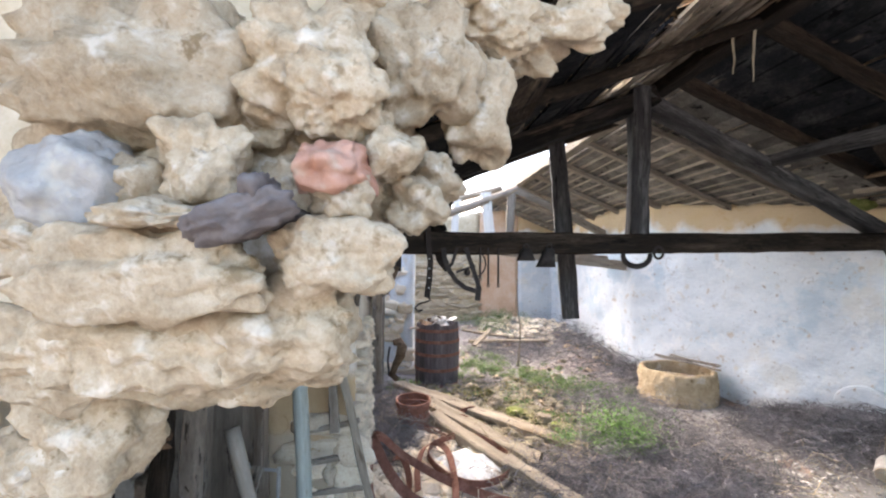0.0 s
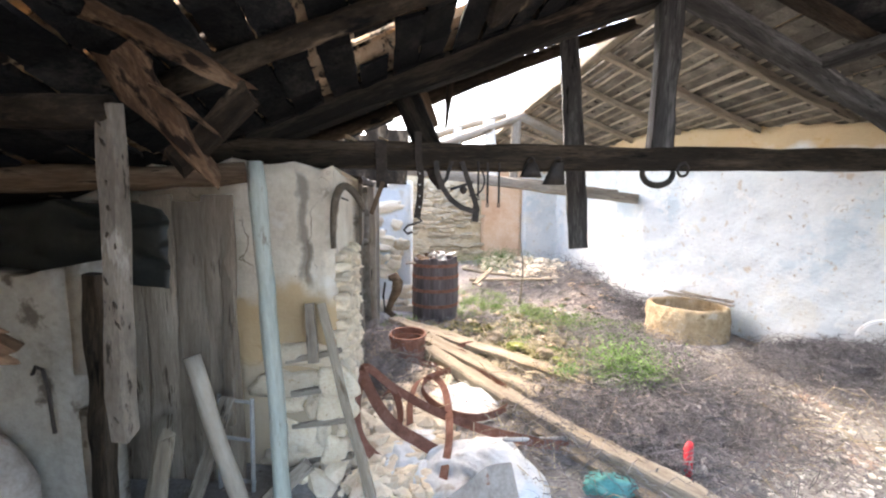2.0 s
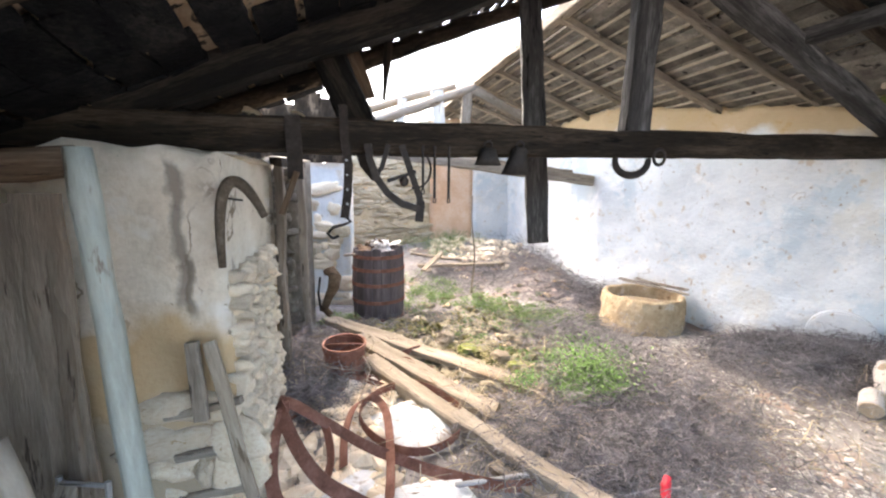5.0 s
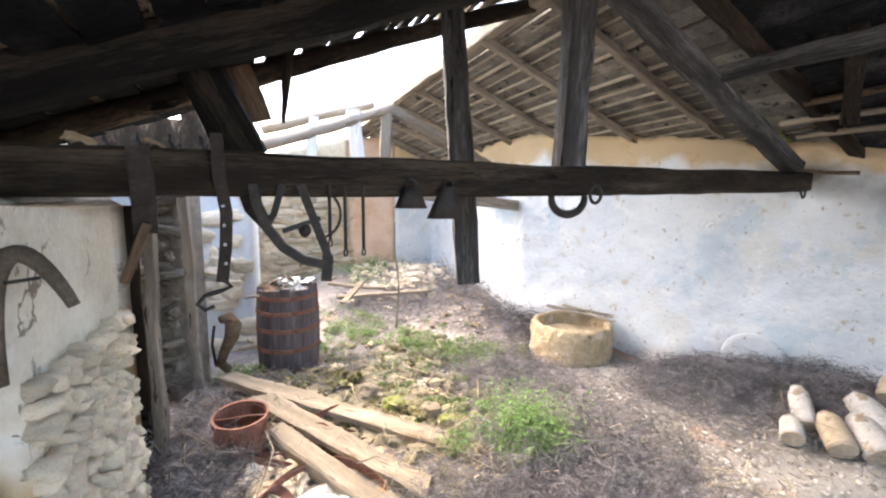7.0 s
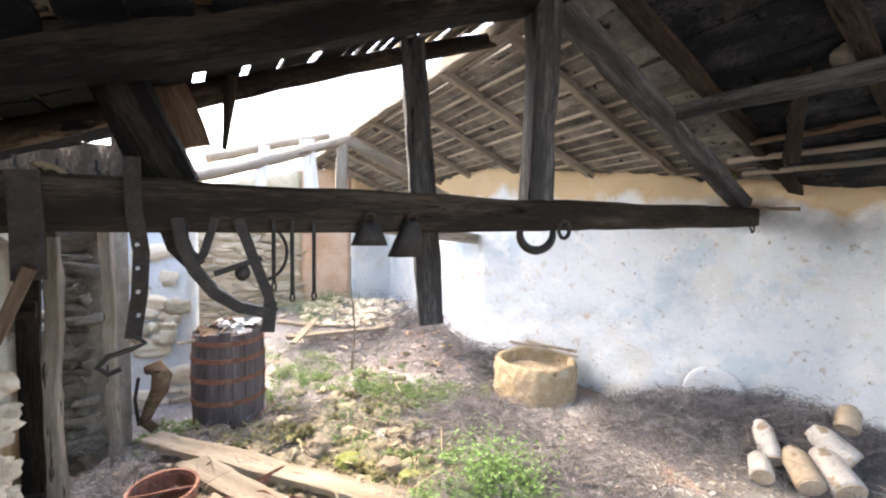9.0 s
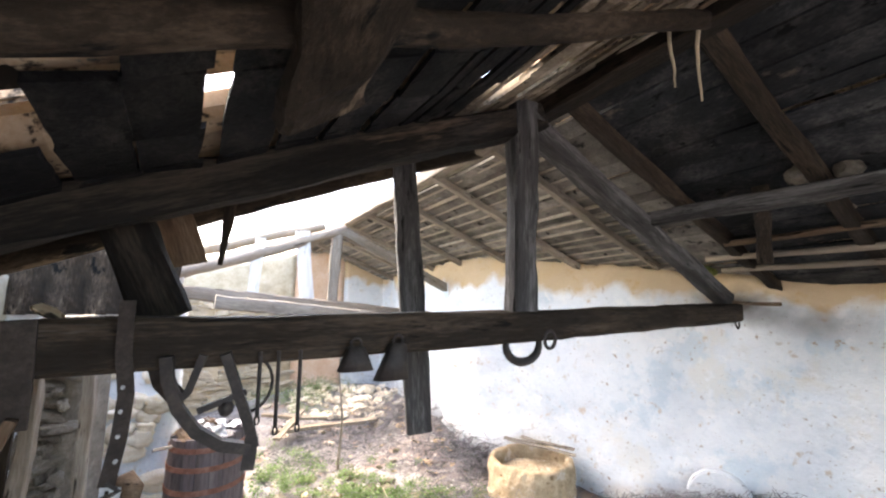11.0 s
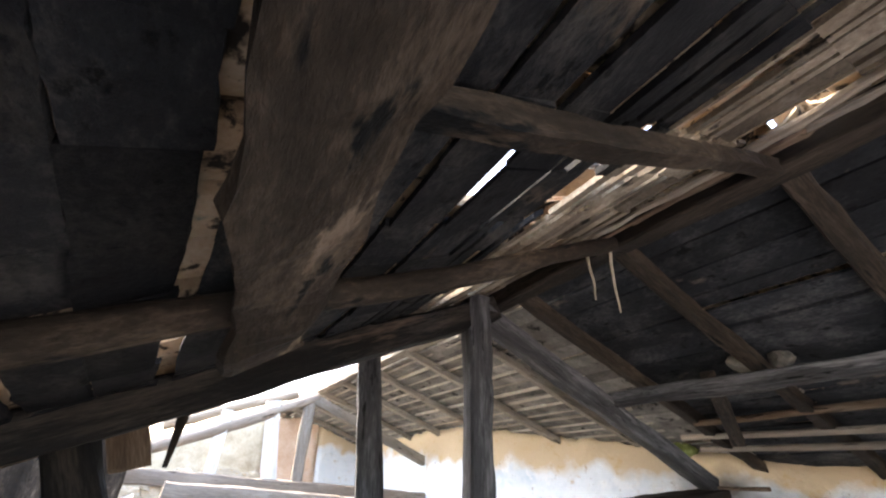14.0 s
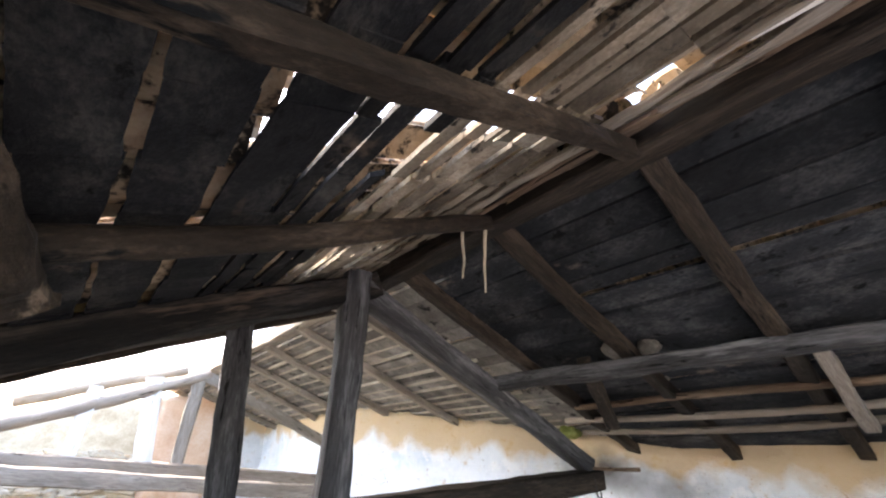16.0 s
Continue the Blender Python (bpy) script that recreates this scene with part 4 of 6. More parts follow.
CORE_STONES = [(-0.022, 0.39, 1.631, 0.08, 0.08, 60), (-0.151, 0.37, 1.59, 0.133, 0.084, 61), (-0.092, 0.375, 1.528, 0.09, 0.049, 63)]
for x, y, z, rx, rz, k in HEAD_STONES + MIDDLE_STONES + LEDGE_STONES + CORE_STONES:
    front_stone((x, y, z), rx, rz, k, M_CREAM, min(0.075, max(0.02, 0.75 * min(rx, rz))))
front_stone((-0.188, 0.31, 1.583), 0.04, 0.044, 30, M_GREYSTONE, 0.04, 0.0, 0.12, 0, "smooth grey river stone")
front_stone((0.003, 0.288, 1.595), 0.026, 0.018, 31, M_REDSTONE, 0.03, 0.25, 0.16, 0, "worn red brick lump")
front_stone((-0.043, 0.267, 1.56), 0.029, 0.011, 32, M_SLATE, 0.03, 0.1, 0.3, -22, "dark slate shard")
front_stone((-0.032, 0.27, 1.576), 0.007, 0.015, 45, M_SLATE, 0.02, 0.1, 0.3, 15, "dark slate shard standing up")
# mortar that backs the overhang
bm = bmesh.new()
edge = [(-0.50, -0.24), (-0.44, -0.10), (-0.36, -0.04), (-0.27, -0.02), (-0.20, 0.01), (-0.15, 0.04), (-0.12, 0.08), (-0.08, 0.12), (-0.03, 0.16), (0.01, 0.21), (0.05, 0.28), (0.10, 0.40), (0.16, 0.9)]
top = [bm.verts.new(way_in(u, v) + Vector((0, 0.035, 0))) for u, v in edge]
bot = [bm.verts.new(way_in(u - 0.01, v + 0.01) + Vector((0, 0.11, 0))) for u, v in edge]
lf = [bm.verts.new(way_in(-0.62, v) + Vector((0, 0.035, 0))) for u, v in edge]
lb = [bm.verts.new(way_in(-0.62, v) + Vector((0, 0.11, 0))) for u, v in edge]
for i in range(len(edge) - 1):
    bm.faces.new((top[i], top[i + 1], lf[i + 1], lf[i]))
    bm.faces.new((bot[i], bot[i + 1], lb[i + 1], lb[i]))
    bm.faces.new((top[i], top[i + 1], bot[i + 1], bot[i]))
bm.faces.new((top[0], bot[0], lb[0], lf[0]))
bm.faces.new((top[-1], bot[-1], lb[-1], lf[-1]))
bmesh.ops.subdivide_edges(bm, edges=bm.edges[:], cuts=4, use_grid_fill=True)
for v in bm.verts:
    v.co += noise.noise_vector(v.co * 18) * 0.008
part("mortar", bm, M_ADOBE, fw, "crumbling earth mortar", None, True)

# ---- loose pieces in the masonry ----
def stone_course(wall, p0, p1, z0, z1, nrm, material, seed, size=(0.10, 0.055), skip=0.15, proud=0.02, count=300):
    """Rubble stones set in rows on a wall face, each a part of the wall; they share a few meshes."""
    r = random.Random(seed)
    shapes = [mesh_of("stone", rock_bm((0.5, 0.5, 0.5), seed * 10 + k, 3, 0.5, 0.5), material, True) for k in range(6)]
    p0, p1, nrm = Vector((*p0, 0)), Vector((*p1, 0)), Vector(nrm).normalized()
    t = (p1 - p0).normalized()
    ln = (p1 - p0).length
    z, made = z0, 0
    while z < z1:
        h = size[1] * r.uniform(0.7, 1.4)
        d = -r.uniform(0, size[0])
        while d < ln and made < count:
            w = size[0] * r.choice((0.45, 0.7, 1.0, 1.3, 1.9)) * r.uniform(0.85, 1.15)
            if r.random() > skip and d + w / 2 > 0 and d + w / 2 < ln:
                c = p0 + t * (d + w / 2)
                m = Matrix.Translation((c.x + nrm.x * proud * r.uniform(-0.5, 0.5), c.y + nrm.y * proud * r.uniform(-0.5, 0.5), z + h / 2 + r.uniform(-0.25, 0.25) * h))
                m = m @ Matrix((t, -nrm, Vector((0, 0, 1)))).transposed().to_4x4() @ pose(0, 0, 0, r.uniform(-8, 8), r.uniform(-14, 14), r.uniform(-8, 8))
                m = m @ Matrix.Diagonal((w * 1.08, proud * r.uniform(2.4, 4.2), h * r.uniform(0.8, 1.25), 1))
                put("stone", shapes[r.randrange(6)], wall, "", m)
                made += 1
            d += w
        z += h


# ---- things hung on the tie beam ----
def beam_pt(x, z, off=-0.10):
    return Vector(truss(x, z, off))


st = thing("leather_strap", beam_pt(-0.085, 1.25), "long dark leather strap with an iron hook on the tie beam", "strap")
pts = [beam_pt(-0.09, 1.75), beam_pt(-0.088, 1.62), beam_pt(-0.074, 1.51), beam_pt(-0.08, 1.40), beam_pt(-0.095, 1.29)]
part("band", strip_bm(pts, (0.98, 0.19, 0), 0.036, 0.008), M_LEATHER, st)
part("hook", tube_bm([beam_pt(-0.095, 1.30), beam_pt(-0.07, 1.275), beam_pt(-0.10, 1.262), beam_pt(-0.145, 1.25), beam_pt(-0.165, 1.225), beam_pt(-0.145, 1.205), beam_pt(-0.12, 1.215)], 0.007, 8), M_IRON, st, "bent black iron hook")
for z in (1.53, 1.47, 1.41, 1.35):
    part("stud", tube_bm([beam_pt(-0.082, z, -0.104), beam_pt(-0.082, z, -0.112)], 0.005, 8), M_METAL, st, "pale metal stud")
st = thing("harness_piece", beam_pt(-0.28, 1.31), "black leather flap with a wooden handle on the tie beam", "harness")
part("flap", strip_bm([beam_pt(-0.285, 1.70), beam_pt(-0.28, 1.58), beam_pt(-0.28, 1.45)], (0.98, 0.19, 0), 0.06, 0.012), M_LEATHER, st)
part("handle", timber_bm(0.18, 0.028, 0.022, 3, 0.003), M_BROWN, st, "worn brown wooden handle", along(beam_pt(-0.272, 1.48, -0.12), beam_pt(-0.335, 1.31, -0.12))[0])

yk = thing("plough_sector", beam_pt(0.13, 1.27), "black iron sector-shaped plough part on the tie beam", "plough part")
arc = [beam_pt(0.005 + 0.0, 1.60), beam_pt(0.012, 1.54), beam_pt(0.04, 1.46), beam_pt(0.085, 1.395), beam_pt(0.145, 1.35), beam_pt(0.222, 1.326)]
part("rim", strip_bm(arc, (0, 1, 0), 0.03, 0.03), M_IRON, yk)
part("cheek", strip_bm([beam_pt(0.09, 1.60), beam_pt(0.06, 1.50), beam_pt(0.03, 1.47)], (0, 1, 0), 0.02, 0.02), M_IRON, yk)
part("arm", strip_bm([beam_pt(0.145, 1.60), beam_pt(0.18, 1.50), beam_pt(0.222, 1.38), beam_pt(0.235, 1.33)], (0, 1, 0), 0.03, 0.028), M_IRON, yk)
part("spoke", strip_bm([beam_pt(0.085, 1.447), beam_pt(0.205, 1.488)], (0, 1, 0), 0.02, 0.016), M_IRON, yk)
part("knob", rock_bm((0.022, 0.022, 0.024), 5, 2, 0.1), M_IRON, yk, "", Matrix.Translation(beam_pt(0.155, 1.447)), True)
part("tip", strip_bm([beam_pt(0.228, 1.36), beam_pt(0.226, 1.32), beam_pt(0.221, 1.27)], (0, 1, 0), 0.03, 0.036), M_IRON, yk)
fl = thing("leather_flap", beam_pt(0.0, 1.45), "torn black leather flap on the tie beam", "harness")
part("flap", strip_bm([beam_pt(-0.03, 1.62, -0.02), beam_pt(0.0, 1.52, -0.02), beam_pt(0.05, 1.46, -0.02)], (0.98, 0.19, 0), 0.05, 0.01), M_LEATHER, fl)
for x, zb in ((0.238, 1.39), (0.29, 1.353), (0.354, 1.353)):
    rd = thing("iron_rod", beam_pt(x, zb), "thin black iron rod with an eye at its foot", "rod", "iron rods on the tie beam")
    part("shaft", tube_bm([beam_pt(x - 0.001, 1.60), beam_pt(x, zb + 0.02)], 0.006, 8), M_IRON, rd)
    a = [beam_pt(x + 0.006 * math.sin(k), zb + 0.012 - 0.014 * math.cos(k)) for k in np.linspace(0.4, 6.0, 9)]
    part("eye", tube_bm(a, 0.003, 6), M_IRON, rd)
wr = [beam_pt(0.21 + 0.075 * math.sin(k), 1.50 + 0.085 * math.cos(k), -0.05) for k in np.linspace(-0.4, 3.3, 16)]
tagged(part("wire_loop", tube_bm(wr, 0.005, 6), M_IRON), "bent black wire loop on the tie beam", "wire")


def bell(x, zt, zb, lean, wide, label):
    b = thing("cow_bell", beam_pt(x, zb), label, "bell", "bells on the tie beam")
    bm = bmesh.new()
    rings = []
    for k, (h, w, d) in enumerate(((1, 0.35, 0.4), (0.96, 0.5, 0.55), (0.5, 0.75, 0.7), (0.0, 1.0, 0.85), (0.02, 0.92, 0.78), (0.9, 0.4, 0.45))):
        ring = []
        for j in range(16):
            a = 2 * math.pi * j / 16
            ca, sa = math.cos(a), math.sin(a)
            e = max(abs(ca), abs(sa)) ** -0.4
            ring.append(bm.verts.new(beam_pt(x + lean * (1 - h) + ca * e * wide * w / 2, zb + (zt - zb) * h, -0.10 + sa * e * wide * d * 0.32)))
        rings.append(ring)
    for r0, r1 in zip(rings, rings[1:]):
        for j in range(16):
            bm.faces.new((r0[j], r0[(j + 1) % 16], r1[(j + 1) % 16], r1[j]))
    part("body", bm, M_IRON, b, "", None, True)
    lp = [beam_pt(x + 0.018 * math.sin(k), zt + 0.012 - 0.018 * math.cos(k)) for k in np.linspace(0, 6.28, 13)]
    part("loop", tube_bm(lp, 0.005, 6), M_IRON, b)


bell(0.534, 1.60, 1.522, 0.0, 0.125, "small dark trapezoid cow bell")
bell(0.690, 1.605, 1.482, -0.024, 0.13, "larger dark cow bell hanging askew")
hs = thing("iron_ring", beam_pt(1.33, 1.48), "thick open iron ring under the tie beam", "ring")
part("ring", tube_bm([beam_pt(1.33 + 0.10 * math.sin(k), 1.565 - 0.075 * math.cos(k), -0.06) for k in np.linspace(-1.75, 1.75, 18)], [0.014 + 0.006 * math.cos(k) for k in np.linspace(-1.5, 1.5, 18)], 10), M_IRON, hs, "", None, True)
part("eye", tube_bm([beam_pt(1.475 + 0.035 * math.sin(k), 1.585 - 0.04 * math.cos(k), -0.085) for k in np.linspace(0, 6.28, 16)], 0.009, 8), M_IRON, hs, "", None, True)
tagged(part("iron_hook", tube_bm([truss(3.36, 1.72, -0.07), truss(3.365, 1.62, -0.075), truss(3.385, 1.585, -0.08), truss(3.41, 1.595, -0.08), truss(3.412, 1.63, -0.08)], 0.007, 8), M_IRON), "small iron hook near the beam's wall end", "hook")
tagged(part("peg", tube_bm([truss(3.40, 1.775, -0.04), truss(3.62, 1.765, -0.10), (3.80, 3.22, 1.765)], [0.012, 0.012, 0.015], 8), M_BROWN), "thin wooden peg at the beam's wall end", "peg")
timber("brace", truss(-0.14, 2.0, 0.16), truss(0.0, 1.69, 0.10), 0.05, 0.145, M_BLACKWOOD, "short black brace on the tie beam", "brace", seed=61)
for k, (x, z, s) in enumerate(((-0.26, 1.715, 0.035), (-0.44, 1.715, 0.04))):
    tagged(part("broken_tile", rock_bm((s, s * 0.9, s * 0.22), 70 + k, 2, 0.3, 0.5), M_TILE, None, "", Matrix.Translation(truss(x, z, 0.03)) @ pose(0, 0, 0, 20 + 12 * k, 30, 15)), "broken clay roof tile on the truss", "tile", "broken tiles on the truss")
timber("hanging_board", truss(-0.02, 2.12, 0.62), truss(0.05, 1.90, 0.62), 0.15, 0.02, M_BROWN, "broken brown board hanging from the edge rafter", "board", seed=62, up=(0, 1, 0), ragged=0.05)
timber("splinter", truss(0.20, 2.22, 0.62), truss(0.17, 1.90, 0.62), 0.055, 0.012, M_OLD, "dark splintered lath hanging from the rafter", "lath", seed=63, taper=0.3)
for x, y, k in ((1.575, 2.29, 0), (1.665, 2.235, 1)):
    p = line_pts((x, y, 2.83), (x - 0.02 - 0.015 * k, y - 0.02, 2.52 - 0.05 * k), 8, 0.03, 3 + k)
    tagged(part("dry_root", tube_bm(p, [0.009 - 0.0007 * i for i in range(9)], 6), M_STRAW), "pale dry root dangling from the ridge", "root", "roots dangling from the ridge")


# ---- barrel ----
def barrel():
    cx, cy, z0, z1, n = -0.085, 4.84, 0.05, 0.80, 18
    b = thing("barrel", (cx, cy, z0), "old grey wooden barrel with rusty iron hoops, filled with scraps", "barrel")
    rad = lambda k: 0.225 + 0.028 * math.sin(math.pi * (0.12 + 0.76 * k))
    for j in range(n):
        bm = bmesh.new()
        a0, a1 = 2 * math.pi * (j + 0.03) / n, 2 * math.pi * (j + 0.97) / n
        top = z1 + rng.uniform(-0.02, 0.012)
        rings = []
        for i in range(7):
            k = i / 6
            r0 = rad(k)
            rings.append([bm.verts.new((r * math.cos(a), r * math.sin(a), (top - z0) * k)) for r, a in ((r0, a0), (r0 * 1.004, (a0 + a1) / 2), (r0, a1), (r0 - 0.02, a1), (r0 - 0.02, a0))])
        for q0, q1 in zip(rings, rings[1:]):
            for s in range(5):
                bm.faces.new((q0[s], q0[(s + 1) % 5], q1[(s + 1) % 5], q1[s]))
        bm.faces.new(rings[0])
        bm.faces.new(rings[-1])
        part("stave", bm, M_STAVE, b, "", Matrix.Translation((cx, cy, z0)))
    for k in (0.10, 0.33, 0.55, 0.74, 0.90):
        z = z0 + (z1 - z0) * k
        ring = [(cx + (rad(k) + 0.004) * math.cos(a), cy + (rad(k) + 0.004) * math.sin(a), z) for a in np.linspace(0, 2 * math.pi, 33)]
        part("hoop", strip_bm(ring, (0, 0, 1), 0.034, 0.005), M_RUST, b, "rust-red iron hoop")
    bm = bmesh.new()
    bmesh.ops.create_circle(bm, cap_ends=True, segments=24, radius=0.21)
    part("filling", bm, M_SOIL, b, "", Matrix.Translation((cx, cy, z1 - 0.06)))
    for k in range(34):
        a, d = rng.uniform(0, 6.28), rng.uniform(0, 0.19)
        s = rng.uniform(0.02, 0.055)
        bm = bmesh.new()
        bmesh.ops.create_grid(bm, x_segments=4, y_segments=4, size=s)
        for v in bm.verts:
            v.co.z = 0.028 * noise.noise(v.co * 30 + Vector((k, 0, 0)))
        bmesh.ops.solidify(bm, geom=bm.faces[:], thickness=0.003)
        part("scrap", bm, M_PAPER if k % 3 else M_BROWN, b, "", Matrix.Translation((cx + d * math.cos(a), cy + d * math.sin(a), z1 - 0.02 + 0.0022 * k)) @ pose(0, 0, 0, rng.uniform(-25, 25), rng.uniform(-25, 25), rng.uniform(0, 180)))
    part("tap", tube_bm([(cx - 0.20, cy - 0.16, z1 - 0.05), (cx - 0.30, cy - 0.20, z1 - 0.052)], 0.012, 8), M_GREY, b, "wooden peg in the rim")


barrel()


# ---- clay well ring ----
def well_ring():
    cx, cy, r, zt, th = 2.50, 4.58, 0.365, 0.385, 0.055
    w = thing("clay_ring", (cx, cy, 0.03), "squat ochre clay ring half full of pale earth", "clay ring")
    bm = bmesh.new()
    n = 120
    prof = [(r + 0.01, 0.0), (r + 0.012, 0.04), (r + 0.012, 0.08), (r + 0.010, 0.12), (r + 0.006, 0.16), (r + 0.010, 0.20), (r + 0.01, 0.24), (r + 0.004, 0.28), (r, 0.32), (r - 0.006, zt - 0.045), (r - 0.02, zt - 0.03), (r - th + 0.012, zt - 0.032), (r - th, zt - 0.05), (r - th, 0.2)]
    rings = []
    for i in range(n):
        a = 2 * math.pi * i / n
        ring = []
        for rr, z in prof:
            q = Vector((math.cos(a) * 3.4, math.sin(a) * 3.4, z * 8))
            d = 0.014 * noise.noise(q) + 0.014 * noise.noise(q * 3.3) + 0.010 * noise.noise(q * 8)
            dz = 0.014 * noise.noise(Vector((math.cos(a) * 2, math.sin(a) * 2, 7))) if z > 0.2 else 0
            ring.append(bm.verts.new((cx + (rr + d) * math.cos(a), cy + (rr + d) * math.sin(a), 0.03 + z + dz)))
        rings.append(ring)
    for i in range(n):
        r0, r1 = rings[i], rings[(i + 1) % n]
        for k in range(len(prof) - 1):
            bm.faces.new((r0[k], r1[k], r1[k + 1], r0[k + 1]))
    part("wall", bm, M_OCHRE, w, "", None, True)
    bm = bmesh.new()
    bmesh.ops.create_grid(bm, x_segments=24, y_segments=24, size=r - th + 0.01)
    for v in list(bm.verts):
        d = math.hypot(v.co.x, v.co.y)
        if d > r - th + 0.006:
            v.co.x, v.co.y = v.co.x / d * (r - th + 0.006), v.co.y / d * (r - th + 0.006)
        v.co.z = 0.03 * noise.noise(v.co * 6) + 0.09 * (v.co.x * 0.7 - v.co.y * 0.3)
    part("filling", bm, M_CREAM, w, "pale dry earth filling", Matrix.Translation((cx, cy, 0.26)), True)
    for k, (p0, p1) in enumerate((((2.50, 4.96, 0.415), (2.84, 4.40, 0.40)), ((2.46, 4.98, 0.432), (2.90, 4.52, 0.415)), ((2.60, 4.90, 0.45), (2.88, 4.46, 0.43)))):
        timber("lath", p0, p1, 0.045, 0.015, M_GREY, "grey weathered lath across the clay ring", "lath", group="laths on the clay ring", seed=80 + k)


well_ring()
tagged(part("moss", rock_bm((0.10, 0.07, 0.05), 33, 3, 0.5), M_MOSS, None, "", Matrix.Translation((3.52, 3.60, 2.02)), True), "yellow-green moss cushion on the wall head", "moss")

# ---- planks and timber heap ----
timber("plank", (-0.46, 4.36, 0.225), (1.09, 3.245, 0.10), 0.145, 0.05, M_PALE, "long pale dry plank on the heap", "plank", group="planks on the heap", seed=91, ragged=0.04)
timber("plank", (-0.17, 4.00, 0.19), (0.72, 3.02, 0.10), 0.15, 0.05, M_PALE, "split pale plank with a ragged end", "plank", group="planks on the heap", seed=92, ragged=0.10, worn=0.014)
timber("beam", (-0.06, 3.62, 0.15), (0.50, 2.90, 0.095), 0.12, 0.12, M_PALE, "weathered squared timber on the heap", "beam", seed=93, ragged=0.05, worn=0.014)
timber("beam", (0.46, 2.97, 0.105), (1.25, 1.95, 0.10), 0.12, 0.11, M_GREY, "long grey timber lying in dry brush", "beam", seed=94, worn=0.012)
timber("board", (0.62, 2.62, 0.075), (1.12, 1.92, 0.075), 0.08, 0.035, M_PALE, "narrow pale board in the brush", "plank", seed=95)
timber("board", (-0.55, 4.25, 0.14), (-0.75, 3.35, 0.10), 0.10, 0.03, M_GREY, "short grey board by the door post", "plank", seed=96)
timber("board", (0.35, 6.55, 0.24), (1.6, 6.65, 0.24), 0.10, 0.04, M_PALE, "pale board on the far grass", "plank", seed=97)
timber("board", (0.25, 6.9, 0.34), (1.0, 6.75, 0.28), 0.09, 0.04, M_PALE, "pale board on the far heap", "plank", seed=98)
timber("board", (0.42, 6.35, 0.21), (0.72, 6.95, 0.36), 0.07, 0.03, M_PALE, "pale stick across the far board", "plank", seed=99)
log("sapling", (0.98, 5.6, 0.1), (0.93, 5.6, 1.25), 0.012, 0.006, M_GREY, "thin leafless grey sapling", "sapling", 0.05, 5)


# ---- rusty hoops ----
def hoop(c, r, tilt, turn, width, a0, a1, label):
    m = Matrix.Translation(c) @ pose(0, 0, 0, tilt, 0, turn)
    pts = [m @ Vector((r * math.cos(a), r * math.sin(a), 0.01 * math.sin(3 * a))) for a in np.linspace(a0, a1, 40)]
    ax = m.to_3x3() @ Vector((0, 0, 1))
    tagged(part("barrel_hoop", strip_bm(pts, ax, width, 0.005), M_RUST), label, "hoop", "rusty barrel hoops")


def smooth_through(pts, n=9):
    """Points on a smooth curve through the given ones."""
    p = [Vector(q) for q in pts]
    p = [p[0] * 2 - p[1]] + p + [p[-1] * 2 - p[-2]]
    out = []
    for a, b, c, d in zip(p, p[1:], p[2:], p[3:]):
        for t in np.linspace(0, 1, n)[:-1]:
            out.append(0.5 * (2 * b + (c - a) * t + (2 * a - 5 * b + 4 * c - d) * t * t + (3 * b - a - 3 * c + d) * t ** 3))
    return out + [p[-2]]


def bent_hoop(pts, side, width, label):
    tagged(part("barrel_hoop", strip_bm(smooth_through(pts), side, width, 0.005), M_RUST), label, "hoop", "rusty barrel hoops")


bent_hoop([(-0.52, 2.92, 0.30), (-0.39, 2.68, 0.40), (-0.41, 2.55, 0.26), (-0.37, 2.42, 0.16), (-0.28, 2.33, 0.10), (-0.16, 2.26, 0.07)], (0.5, 0.8, 0.4), 0.055, "dark rusty iron hoop leaning on the wall end")
bent_hoop([(-0.46, 2.84, 0.33), (-0.40, 2.66, 0.39), (-0.29, 2.52, 0.28), (-0.17, 2.42, 0.20), (-0.04, 2.37, 0.15), (0.07, 2.36, 0.10), (0.22, 2.42, 0.06)], (0.3, 0.6, 0.8), 0.06, "orange-brown rusty iron hoop sprung open")
bent_hoop([(-0.46, 2.74, 0.36), (-0.37, 2.70, 0.40), (-0.24, 2.80, 0.24), (-0.03, 2.70, 0.17), (0.14, 2.62, 0.14), (0.37, 2.52, 0.12), (0.64, 2.44, 0.11), (0.90, 2.50, 0.07)], (0.2, 0.5, 0.85), 0.05, "long rust-brown hoop lying over the sack")
bent_hoop([(-0.12, 2.66, 0.08), (-0.14, 2.86, 0.12), (-0.11, 3.04, 0.17), (-0.02, 3.12, 0.18), (0.06, 3.04, 0.15), (0.10, 2.75, 0.16), (0.115, 2.40, 0.17), (0.10, 2.20, 0.14), (0.075, 2.02, 0.07)], (0.9, 0.1, 0.5), 0.045, "rust-red iron hoop standing over the sack")
bent_hoop([(-0.33, 3.02, 0.10), (-0.24, 2.84, 0.20), (-0.17, 2.62, 0.16), (-0.19, 2.52, 0.08)], (0.5, 0.5, 0.7), 0.045, "short dark rusty strip among the hoops")
hoop((0.22, 3.02, 0.125), 0.30, 6, 60, 0.05, 0, 6.28, "rust-brown hoop lying askew round a sack")
bk = thing("rusty_bucket", (-0.24, 3.58, 0.08), "rust-eaten iron bucket beside the planks", "bucket")
